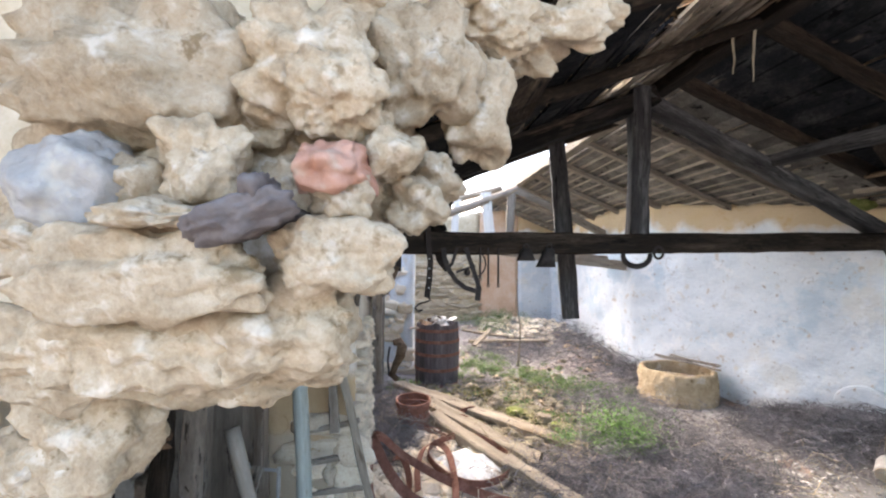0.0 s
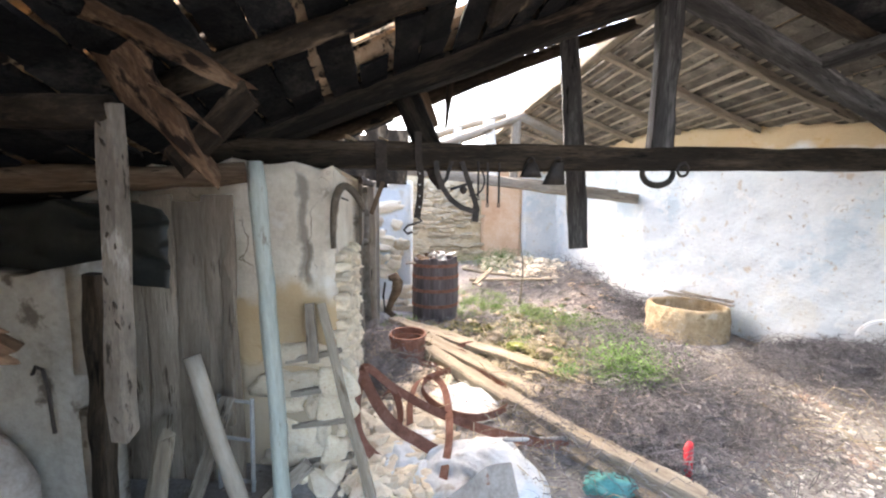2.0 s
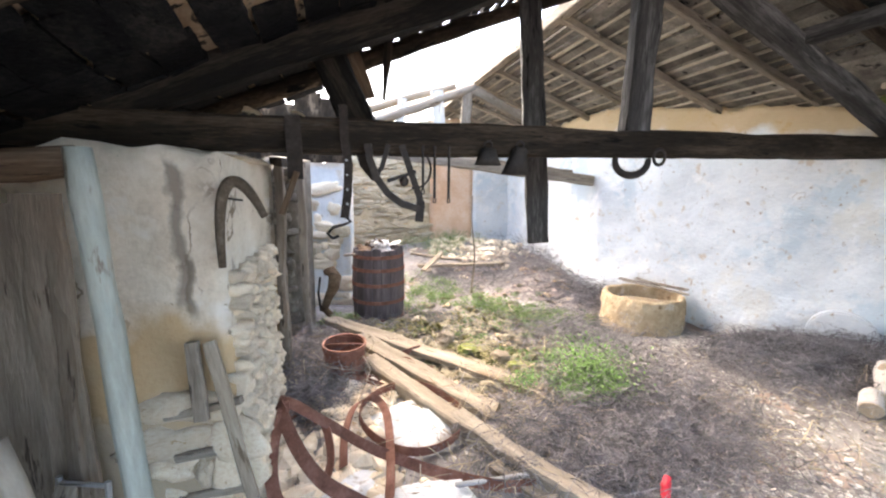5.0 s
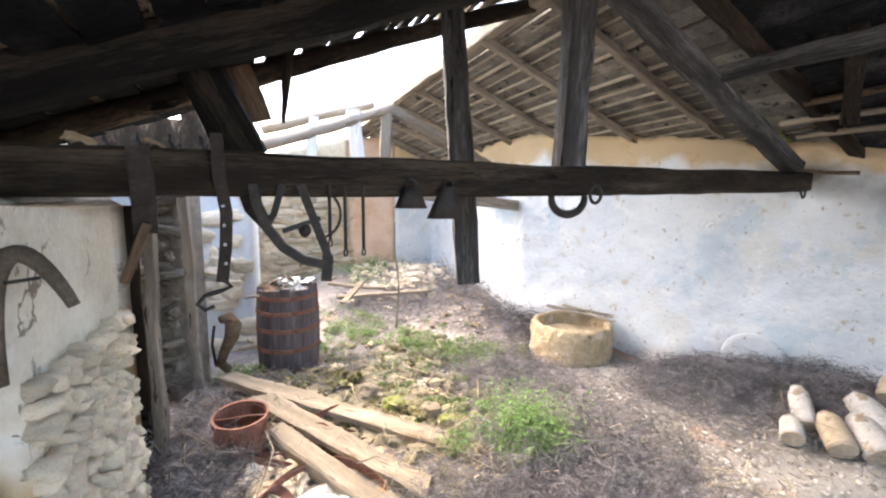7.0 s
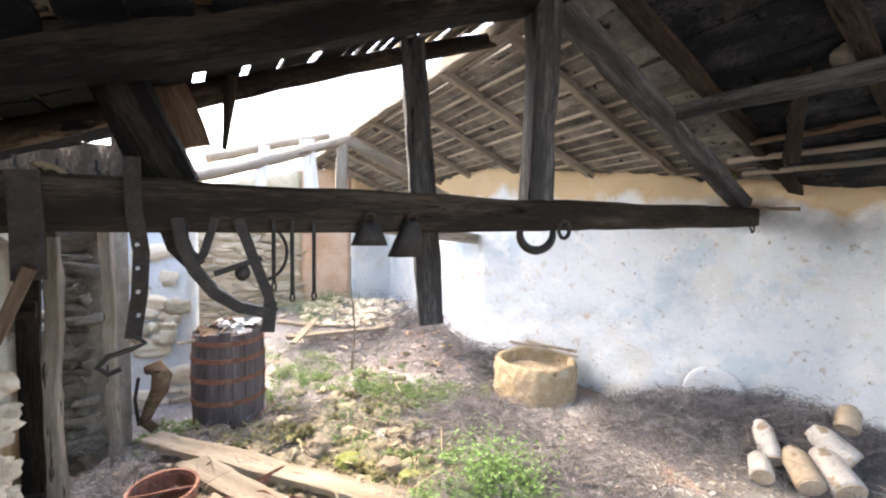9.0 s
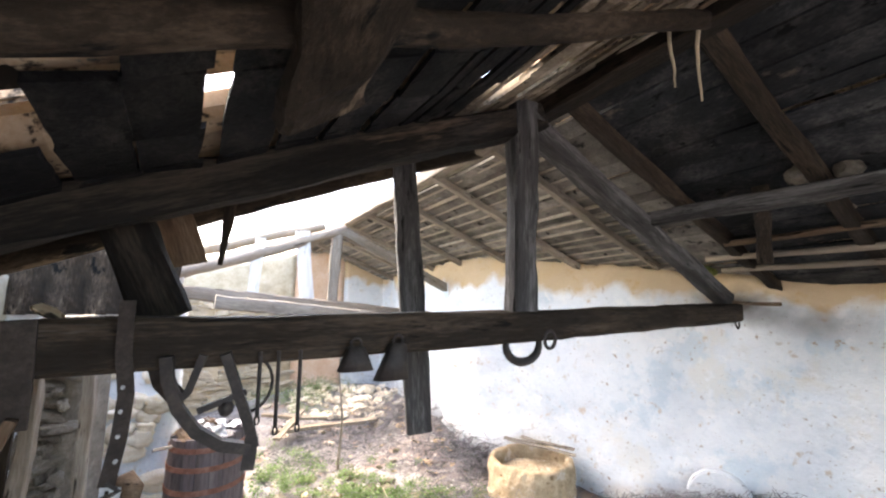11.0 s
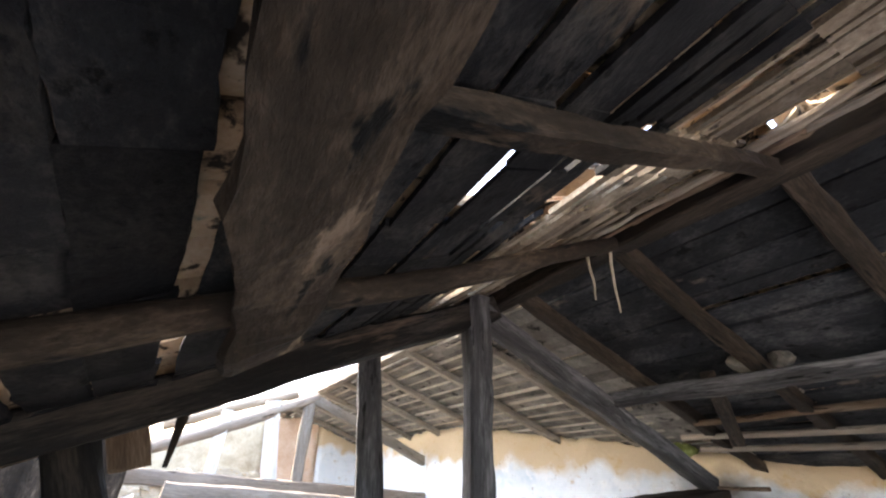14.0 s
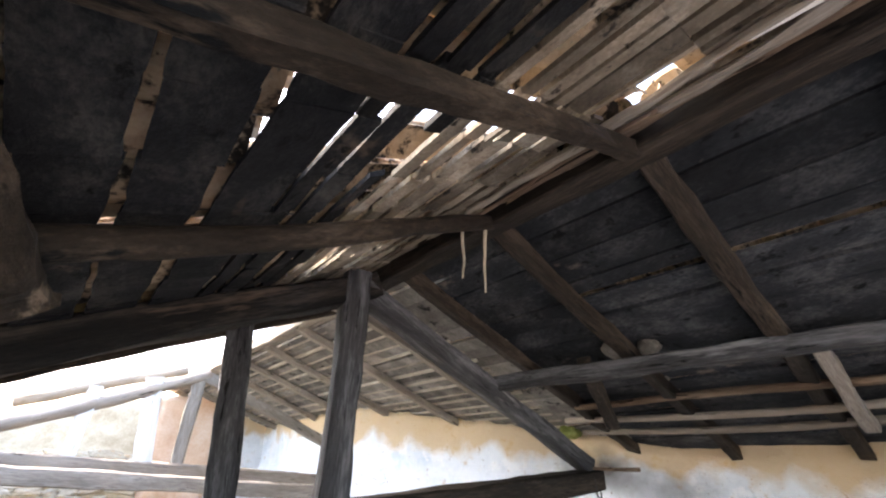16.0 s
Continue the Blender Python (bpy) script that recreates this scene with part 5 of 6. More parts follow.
for name, z, r, hgt, th in (("wall", 0.20, 0.135, 0.24, 0.006), ("rim", 0.325, 0.142, 0.03, 0.014), ("band", 0.20, 0.139, 0.025, 0.010)):
    ring = [(-0.24 + r * math.cos(a), 3.58 + r * math.sin(a), z + 0.05 * r * math.sin(a)) for a in np.linspace(0, 6.28, 29)]
    part(name, strip_bm(ring, (0, 0, 1), hgt, th), M_RUST, bk)
part("handle", tube_bm([(-0.375, 3.58, 0.32), (-0.31, 3.53, 0.345), (-0.17, 3.53, 0.35), (-0.105, 3.58, 0.32)], 0.005, 6), M_RUST, bk)
for k, (a, b) in enumerate((((-0.60, 3.20, 0.08), (-0.30, 3.78, 0.22)), ((-0.52, 3.12, 0.07), (-0.42, 3.62, 0.20)), ((-0.46, 3.08, 0.10), (-0.12, 3.50, 0.13)), ((-0.55, 3.50, 0.10), (-0.20, 3.36, 0.16)))):
    timber("rusty_board", a, b, 0.09 - 0.012 * k, 0.018, M_BROWN if k % 2 else M_RUST, "red-brown board slanting on the rubbish heap", "board", group="red-brown boards on the heap", seed=320 + k, ragged=0.06, worn=0.010)
for k in range(11):
    a = ((-0.62 if k < 7 else -1.1) + 0.11 * k, 3.45 + 0.12 * (k % 4), 0.12 + 0.02 * (k % 3))
    tagged(part("iron_strip", strip_bm(line_pts(a, (a[0] + 0.35, a[1] + 0.25 * (1 if k % 2 else -0.4), 0.12 + 0.04 * (k % 2)), 8, 0.06, k), (0, 0.3, 1), 0.035, 0.005), M_RUST), "bent rusty iron strip on the rubbish heap", "iron strip", "rusty strips")


# ---- sacks, box, small rubbish ----
def sack(c, size, turn, height, seed, label):
    """A slack plastic sack lying flat: a low crumpled cushion with sharp folds, its rim on the ground."""
    n = 56
    vs, fs = [], []
    m = pose(0, 0, 0, 0, 0, turn)
    for j in range(n + 1):
        for i in range(n + 1):
            a, b = i / n * 2 - 1, j / n * 2 - 1
            e = max(abs(a), abs(b)) / max(1e-6, math.hypot(a, b)) if a or b else 1.0
            q = m @ Vector((a * (0.55 + 0.45 * e) * size[0], b * (0.55 + 0.45 * e) * size[1], 0))
            q += Vector((noise.noise(q * 5 + Vector((seed, 0, 0))), noise.noise(q * 5 + Vector((0, seed, 4))), 0)) * 0.05 * max(abs(a), abs(b))
            x, y = c[0] + q.x, c[1] + q.y
            rim = 1 - max(abs(a), abs(b)) ** 4
            w = Vector((x * 7 + 0.8 * noise.noise(Vector((y * 6, seed, 1))), y * 4, seed))
            fold = 0.030 * (1 - abs(noise.noise(w)) * 2.2) + 0.014 * (1 - abs(noise.noise(w * 2.3 + Vector((3, 0, 0)))) * 2) + 0.005 * noise.noise(w * 7)
            vs.append((x, y, ground_z(x, y) - 0.012 + rim * (height * (1 + 0.4 * noise.noise(w * 0.35)) + fold)))
    fs = [(j * (n + 1) + i, j * (n + 1) + i + 1, (j + 1) * (n + 1) + i + 1, (j + 1) * (n + 1) + i) for j in range(n) for i in range(n)]
    bm = bmesh.new()
    me = raw("sack", vs, fs, M_SACK)
    bm.from_mesh(me)
    bmesh.ops.solidify(bm, geom=bm.faces[:], thickness=0.004)
    tagged(part("sack", bm, M_SACK, None, "", None, True), label, "sack", "white sacks")


sack((0.22, 3.00), (0.27, 0.24), 25, 0.045, 1, "crumpled dusty white plastic sack inside a hoop")
sack((0.25, 2.25), (0.31, 0.30), 10, 0.085, 2, "slack white plastic sack spread on the ground")
sack((-0.05, 2.40), (0.20, 0.30), -20, 0.035, 3, "flattened dusty white plastic sack")
bx = thing("metal_tray", (0.28, 2.02, 0.16), "dusty brown folded sheet-metal tray on the sack", "tray")
bm = bmesh.new()
bmesh.ops.create_grid(bm, x_segments=10, y_segments=6, size=0.5)
for v in bm.verts:
    q = Vector((0.09, 1.80, 0.25)).lerp(Vector((0.275, 1.995, 0.275)), v.co.x + 0.5) + Vector((0.05, -0.10, -0.16)) * (v.co.y + 0.5)
    v.co = q + Vector((0, 0, 0.008 * noise.noise(q * 20)))
bmesh.ops.solidify(bm, geom=bm.faces[:], thickness=0.004)
part("sheet", bm, M_TRAY, bx)
bm = bmesh.new()
bmesh.ops.create_grid(bm, x_segments=6, y_segments=6, size=0.5)
for v in bm.verts:
    q = Vector((0.275, 1.997, 0.275)).lerp(Vector((0.388, 2.047, 0.262)), v.co.x + 0.5) + Vector((0.03, -0.09, -0.13)) * (v.co.y + 0.5)
    v.co = q + Vector((0, 0, 0.008 * noise.noise(q * 20)))
bmesh.ops.solidify(bm, geom=bm.faces[:], thickness=0.004)
part("fold", bm, M_TRAY, bx)
log("pipe", (0.40, 2.44, 0.13), (0.78, 2.52, 0.10), 0.012, 0.012, M_METAL, "thin white metal pipe by the sack", "pipe", 0.0, 1)
rd = thing("red_tool", (1.30, 2.30, 0.06), "bright red plastic handle with a glass jar foot", "tool")
part("handle", tube_bm([(1.265, 2.25, 0.055), (1.275, 2.28, 0.11), (1.295, 2.32, 0.17), (1.32, 2.35, 0.19)], [0.016, 0.022, 0.022, 0.016], 10), M_RED, rd, "glossy red plastic handle", None, True)
part("foot", rock_bm((0.03, 0.03, 0.03), 8, 2, 0.15), M_METAL, rd, "dull grey foot", Matrix.Translation((1.345, 2.29, 0.085)), True)
bm = rock_bm((0.11, 0.08, 0.05), 21, 4, 0.5)
for v in bm.verts:
    v.co += v.co.normalized() * 0.02 * noise.noise(v.co * 40)
tagged(part("rag", bm, M_TEAL, None, "", Matrix.Translation((0.87, 2.17, 0.08)), True), "crumpled teal net rag on the ground", "rag")


def jar(c, r, ln, yaw, pitch, material, label):
    j = thing("jar", c, label, "jar", "jars on the brush heap")
    m = Matrix.Translation(c) @ pose(0, 0, 0, 0, -pitch, yaw)
    bm = bmesh.new()
    prof = [(0, r * 0.80), (0.0, r * 0.95), (0.06, r), (0.7, r * 0.98), (0.86, r * 0.85), (0.93, r * 0.62), (1.0, r * 0.62), (1.0, r * 0.5), (0.9, r * 0.5), (0.6, r * 0.88), (0.03, r * 0.9)]
    rings = [[bm.verts.new((ln * k, q * math.cos(a), q * math.sin(a))) for a in np.linspace(0, 2 * math.pi, 21)[:-1]] for k, q in prof]
    for r0, r1 in zip(rings, rings[1:]):
        for s in range(20):
            bm.faces.new((r0[s], r0[(s + 1) % 20], r1[(s + 1) % 20], r1[s]))
    bm.faces.new(rings[0])
    part("body", bm, material, j, "", m, True)
    bm = bmesh.new()
    bmesh.ops.create_cone(bm, segments=20, cap_ends=True, radius1=r * 0.9, radius2=r * 0.9, depth=0.008)
    part("base", bm, M_TAN, j, "", m @ pose(-0.004, 0, 0, 0, 90, 0))


jar((2.95, 2.87, 0.135), 0.062, 0.17, 40, 18, M_CERAMIC, "small white glazed clay jar lying on its side")
jar((3.13, 2.92, 0.17), 0.062, 0.26, 50, 35, M_CERAMIC, "dusty white clay jar tilted on the brush")
jar((3.10, 2.70, 0.14), 0.075, 0.24, 55, 25, M_TAN, "tan clay jar lying on the ground")
jar((3.22, 2.58, 0.15), 0.085, 0.27, 60, 22, M_CERAMIC, "large white clay jar lying on the ground")
jar((3.42, 2.66, 0.24), 0.075, 0.24, 100, 30, M_CERAMIC, "white clay jar resting on another jar")
jar((3.60, 2.78, 0.36), 0.065, 0.16, 20, 40, M_TAN, "pinkish clay pot on top of the heap")
bm = bmesh.new()
bmesh.ops.create_cone(bm, segments=40, cap_ends=True, radius1=0.215, radius2=0.205, depth=0.05)
bmesh.ops.bevel(bm, geom=[e for e in bm.edges if e.calc_face_angle(0) > 1], offset=0.01, segments=2, affect="EDGES")
tagged(part("stone_disc", bm, M_WASH, None, "", Matrix.Translation((3.52, 3.585, 0.30)) @ pose(0, 0, 0, 90, 0, -55.5 + 0) @ pose(0, 0, 0, 8, 0, 0)), "round whitewashed stone leaning against the wall", "stone disc")

# ---- clutter at the cross wall ----
sk = thing("bent_yoke", (-0.40, 2.24, 1.17), "bent grey wooden collar hanging on the wall corner", "yoke")
bow = [Vector((-0.425, 2.235, 1.16)) * (1 - s) ** 3 + Vector((-0.435, 2.23, 1.52)) * (3 * s * (1 - s) ** 2) + Vector((-0.345, 2.225, 1.49)) * (3 * s * s * (1 - s)) + Vector((-0.275, 2.22, 1.33)) * s ** 3 for s in np.linspace(0, 1, 19)]
part("bow", tube_bm(bow, [0.011 + 0.008 * math.sin(math.pi * s) for s in np.linspace(0.05, 0.97, 19)], 10), M_YOKE, sk, "", None, True)
part("nail", tube_bm([(-0.37, 2.29, 1.38), (-0.37, 2.19, 1.39)], 0.004, 6), M_IRON, sk)
log("green_pole", (-0.575, 1.97, 0.02), (-0.668, 2.02, 1.53), 0.034, 0.034, M_GREEN, "tall pole with peeling pale green paint", "pole", 0.008, 2)
log("grey_pipe", (-0.66, 1.86, 0.03), (-0.915, 1.92, 0.75), 0.032, 0.032, M_GREYTUBE, "grey pipe leaning on the rubbish", "pipe", 0.004, 3)
timber("thin_plank", (-0.215, 2.04, 0.05), (-0.49, 2.235, 0.90), 0.042, 0.024, M_PALE, "narrow bleached plank leaning on the wall end", "plank", seed=101, up=(0.3, -1, 0))
timber("short_stake", (-0.52, 2.22, 0.62), (-0.54, 2.24, 0.90), 0.045, 0.025, M_GREY, "short grey-brown stake on the wall face", "stake", seed=102, up=(0, -1, 0))
for k, (z, x0, x1) in enumerate(((0.64, -0.68, -0.41), (0.47, -0.66, -0.40), (0.30, -0.66, -0.385), (0.10, -0.68, -0.36))):
    timber("batten", (x0, 2.285, z - 0.03), (x1, 2.275, z + 0.02), 0.03, 0.028, M_GREY, "grey batten across the crumbled wall foot", "batten", group="battens on the wall foot", seed=110 + k)
for k in range(4):
    x = -1.36 + 0.145 * k
    timber("door_plank", (x, 2.17 + 0.01 * (k % 2), 0.05), (x - 0.015 + 0.01 * (k % 3), 2.20, 1.37 + 0.03 * (k % 2)), 0.145, 0.02, M_DOOR, "tall grey-brown plank of a broken door", "plank", group="broken door planks", seed=120 + k, up=(0, -1, 0))
timber("door_plank", (-0.885, 2.13, 0.35), (-0.90, 2.20, 1.30), 0.045, 0.02, M_DOOR, "narrow split door plank", "plank", group="broken door planks", seed=126, up=(0, -1, 0))
POST = timber("post", (-0.775, 1.42, 0.72), (-0.735, 1.40, 1.62), 0.052, 0.045, M_POCK, "pocked grey post with a split foot", "post", seed=130, up=(0, -1, 0), worn=0.008, ragged=0.05)
rp = random.Random(9)
for k in range(13):
    z = 0.78 + 0.065 * k + rp.uniform(-0.02, 0.02)
    x = -0.775 + 0.04 * (z - 0.72) / 0.9 + rp.uniform(-0.022, 0.022)
    part("pit", rock_bm((rp.uniform(0.002, 0.005), 0.0022, rp.uniform(0.005, 0.014)), 700 + k, 3, 0.9), M_POCK_PIT, POST, "", Matrix.Translation((x, 1.394 - 0.0222 * (z - 0.72), z)) @ pose(0, 0, 0, 0, rp.uniform(-35, 35), 0), True)
timber("dark_post", (-1.09, 1.66, 0.02), (-1.04, 1.66, 1.13), 0.07, 0.05, M_OLD, "dark rotten post at the low wall's end", "post", seed=131, up=(0, -1, 0), worn=0.012)
log("log", (-1.9, 1.75, 1.44), (-0.80, 2.20, 1.49), 0.06, 0.045, M_BROWN, "brown log over the dark opening", "log", 0.04, 7)
log("log", (-1.8, 1.30, 1.57), (-0.74, 1.40, 1.60), 0.045, 0.04, M_SCORCH, "dark brown pole under the low roof", "log", 0.04, 8)
br = thing("broken_timber", (-0.54, 1.48, 1.43), "splintered orange-brown roof timbers hanging down", "timber")
part("board", timber_bm(0.42, 0.075, 0.03, 9, 0.030, ragged=0.10, taper=0.6, chamfer=0.6), M_SPLIT, br, "", along((-0.80, 1.46, 1.85), (-0.43, 1.49, 1.65), (0.2, -1, 0.3))[0])
part("splinter", timber_bm(0.36, 0.10, 0.035, 11, 0.034, ragged=0.14, taper=0.15, chamfer=0.6), M_SPLIT, br, "", along((-0.72, 1.46, 1.72), (-0.535, 1.47, 1.425), (0.2, -1, 0.3))[0])
part("batten", timber_bm(0.30, 0.07, 0.03, 12, 0.012, ragged=0.06), M_SCORCH, br, "", along((-0.42, 1.50, 1.655), (-0.66, 1.50, 1.455), (0.2, -1, 0.3))[0])
part("splinter", timber_bm(0.20, 0.025, 0.02, 13, 0.014, ragged=0.08, taper=0.2, chamfer=0.6), M_SPLIT, br, "", along((-0.62, 1.45, 1.66), (-0.50, 1.46, 1.56), (0.2, -1, 0.3))[0])
bm = bmesh.new()
bmesh.ops.create_grid(bm, x_segments=30, y_segments=16, size=0.5)
for v in bm.verts:
    x, y = v.co.x, v.co.y
    v.co = Vector((-1.55 + x * 1.1, 1.95 + 0.05 * noise.noise(Vector((x * 6, y * 5, 1))), 1.22 + 0.30 * y - 0.12 * x * x + 0.05 * noise.noise(Vector((x * 5, y * 3, 4)))))
bmesh.ops.solidify(bm, geom=bm.faces[:], thickness=0.004)
tagged(part("plastic_sheet", bm, M_PLASTIC, None, "", None, True), "glossy black plastic sheet sagging in the opening", "sheet")
cr = thing("metal_crate", (-0.82, 2.0, 0.05), "pale metal wire crate among broken boards", "crate")
for z in (0.10, 0.30, 0.48):
    part("bar", tube_bm([(-0.93, 2.12, z), (-0.76, 2.09, z)], 0.008, 6), M_METAL, cr)
for x in (-0.93, -0.76):
    part("bar", tube_bm([(x, 2.10 - 0.2 * (x + 0.93), 0.04), (x, 2.12 - 0.2 * (x + 0.93), 0.50)], 0.01, 6), M_METAL, cr)
for k, (a, b) in enumerate((((-1.02, 1.80, 0.02), (-1.00, 1.88, 0.45)), ((-0.98, 1.95, 0.03), (-0.84, 2.05, 0.52)), ((-1.10, 1.85, 0.02), (-1.16, 2.10, 0.40)), ((-0.74, 1.90, 0.04), (-0.50, 2.05, 0.22)), ((-0.95, 1.78, 0.03), (-0.70, 1.92, 0.16)))):
    timber("broken_board", a, b, 0.06, 0.02, M_GREY if k % 2 else M_PALE, "broken grey board in the rubbish corner", "board", group="broken boards", seed=140 + k, up=(0, -1, 0.2), ragged=0.06)
tagged(part("iron_hook", tube_bm([(-1.253, 1.68, 0.56), (-1.262, 1.68, 0.72), (-1.275, 1.68, 0.79), (-1.30, 1.68, 0.80), (-1.315, 1.68, 0.77)], 0.006, 6), M_IRON), "black iron hook on the low wall", "hook")
nz = thing("clay_pot", (-1.42, 1.62, 0.05), "tan round clay pot before the low wall's niche", "pot")
part("body", rock_bm((0.13, 0.09, 0.28), 17, 3, 0.12), M_TRAY, nz, "", Matrix.Translation((-1.42, 1.62, 0.32)), True)
sn = thing("fallen_timber", (-0.56, 0.96, 1.10), "rotten brown roof timber hanging down with a splintered tip", "timber")
part("board", timber_bm(0.98, 0.13, 0.07, 21, 0.030, ragged=0.10, taper=0.45, chamfer=0.5), M_SPLIT, sn, "", along((-1.42, 1.02, 1.58), (-0.62, 0.96, 1.155), (0.2, -1, 0.3))[0])
part("splinter", timber_bm(0.40, 0.05, 0.03, 22, 0.018, ragged=0.12, taper=0.4, chamfer=0.6), M_SPLIT, sn, "orange-brown split edge", along((-0.92, 0.945, 1.265), (-0.557, 0.945, 1.125), (0.2, -1, 0.3))[0])
part("splinter", timber_bm(0.30, 0.035, 0.025, 23, 0.014, ragged=0.10, taper=0.4, chamfer=0.6), M_SPLIT, sn, "", along((-0.84, 0.94, 1.29), (-0.575, 0.945, 1.17), (0.2, -1, 0.3))[0])

stone_course(WALL_CROSS, (-0.74, 2.305), (-0.43, 2.30), 0.04, 0.66, (0, -1, 0), M_WASHSTONE, 46, (0.15, 0.105), 0.05, 0.026)
# ---- store doorway beyond the cross wall ----
timber("door_post", (-0.625, 3.56, 0.02), (-0.615, 3.56, 1.56), 0.055, 0.05, M_GREY, "grey wooden door post under the beam", "post", seed=150, up=(0, -1, 0))
timber("door_post", (-0.665, 4.39, 0.05), (-0.685, 4.39, 1.56), 0.06, 0.05, M_GREY, "rough grey pole of the store doorway", "post", seed=151, up=(0, -1, 0))
timber("lintel", (-0.62, 3.50, 1.545), (-0.70, 4.5, 1.56), 0.07, 0.05, M_OLD, "dark wooden lintel over the store door", "lintel", seed=152)
# near-black boards stand in for the store's dark interior; no real door
dl = thing("store_dark_fill", (-0.90, 3.66, 0.05), "near-black boards added for the darkness in the store doorway", "door")
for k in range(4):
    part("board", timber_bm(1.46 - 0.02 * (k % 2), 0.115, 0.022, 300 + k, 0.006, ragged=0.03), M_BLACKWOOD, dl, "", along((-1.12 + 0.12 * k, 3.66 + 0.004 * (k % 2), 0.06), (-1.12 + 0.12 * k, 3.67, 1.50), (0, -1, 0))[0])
for z in (0.35, 1.20):
    part("ledge", timber_bm(0.46, 0.07, 0.025, 310 + int(z * 10), 0.004), M_OLD, dl, "", along((-1.16, 3.635, z), (-0.70, 3.635, z), (0, -1, 0))[0])
cl = thing("leather_collar", (-0.53, 4.60, 0.20), "cracked brown leather draught collar by the barrel", "collar")
part("pad", tube_bm([(-0.55, 4.58, 0.60), (-0.49, 4.57, 0.62), (-0.45, 4.56, 0.56), (-0.47, 4.56, 0.46), (-0.53, 4.57, 0.36), (-0.56, 4.57, 0.26), (-0.50, 4.56, 0.20)], [0.03, 0.05, 0.06, 0.05, 0.04, 0.035, 0.03], 10, 0.2), M_BROWN, cl, "", None, True)
part("strap", strip_bm([(-0.59, 4.57, 0.56), (-0.61, 4.56, 0.42), (-0.59, 4.56, 0.24)], (1, 0, 0), 0.02, 0.006), M_LEATHER, cl)


# ---- heaps: rubble, dry brush, plants ----
def scatter_rocks(name, spots, n, smin, smax, material, label, seed, flat=0.6):
    r = random.Random(seed)
    vs, fs = [], []
    proto = []
    for k in range(6):
        bm = rock_bm((1, 1, flat), seed + k, 1, 0.4, 0.5)
        proto.append(([v.co.copy() for v in bm.verts], [tuple(v.index for v in q.verts) for q in bm.faces]))
        bm.free()
    for _ in range(n):
        cx, cy, rx, ry = r.choice(spots)
        x, y = r.gauss(cx, rx), r.gauss(cy, ry)
        s = smin + (smax - smin) * r.random() ** 2.5
        m = Matrix.Translation((x, y, ground_z(x, y) + s * 0.2)) @ pose(0, 0, 0, r.uniform(-25, 25), r.uniform(-25, 25), r.uniform(0, 360)) @ Matrix.Diagonal((s * r.uniform(0.7, 1.6), s, s, 1))
        pv, pf = r.choice(proto)
        b = len(vs)
        vs.extend(tuple(m @ v) for v in pv)
        fs.extend(tuple(i + b for i in q) for q in pf)
    tagged(put(name, raw(name, vs, fs, material)), label, "rubble", kind="stuff")


scatter_rocks("rubble", [(0.45, 4.2, 0.4, 0.35), (0.7, 3.8, 0.25, 0.2), (0.3, 4.7, 0.3, 0.3), (0.9, 4.6, 0.4, 0.5), (0.7, 4.0, 0.25, 0.25)], 1100, 0.010, 0.075, M_DEBRIS, "broken stones and mortar lumps on the earth", 300)
scatter_rocks("far_rubble", [(1.5, 7.6, 0.35, 0.3), (1.2, 7.3, 0.4, 0.3)], 260, 0.02, 0.10, M_WASHSTONE, "heap of pale rubble by the far corner", 310)
scatter_rocks("pale_chips", [(2.2, 3.0, 0.7, 0.5), (1.6, 2.3, 0.5, 0.5), (2.6, 3.8, 0.5, 0.4), (1.9, 6.0, 0.3, 0.7), (2.5, 2.5, 0.6, 0.5), (2.4, 3.3, 0.4, 0.4), (2.1, 2.5, 0.5, 0.4), (1.9, 2.2, 0.4, 0.3)], 8000, 0.003, 0.017, M_CHIP, "pale stone chips and litter on the floor", 320, 0.4)
scatter_rocks("door_rubble", [(-0.1, 2.45, 0.15, 0.2), (-0.35, 2.7, 0.12, 0.25), (-0.1, 3.2, 0.15, 0.2), (-0.1, 2.1, 0.2, 0.2), (-0.2, 2.35, 0.2, 0.2)], 700, 0.010, 0.07, M_WASHSTONE, "whitish plaster rubble by the wall end", 330)
scatter_rocks("tile_shards", [(0.5, 4.3, 0.5, 0.45), (0.9, 3.7, 0.3, 0.3), (1.9, 6.1, 0.4, 0.8)], 160, 0.02, 0.075, M_TILE, "broken clay tile shards in the litter", 340, 0.18)
for k, (x, y, s, t, lab, mt) in enumerate(((0.50, 4.02, 0.085, 60, "pale half-round tile standing in the rubble", M_PALE), (0.66, 3.85, 0.075, 20, "mossy flat stone slab in the rubble", M_MOSS), (0.88, 3.72, 0.085, 40, "broken pale clay tile in the rubble", M_PALE), (0.98, 3.62, 0.06, 10, "mossy green stone in the rubble", M_MOSS), (0.30, 4.45, 0.06, 30, "yellowish round stone in the rubble", M_ADOBE))):
    tagged(part("rubble_stone", rock_bm((s, s * 0.7, s * 0.8), 400 + k, 3, 0.3, 0.6), mt, None, "", Matrix.Translation((x, y, ground_z(x, y) + s * 0.45)) @ pose(0, 0, 0, 10, t * 0.3, t)), lab, "stone")


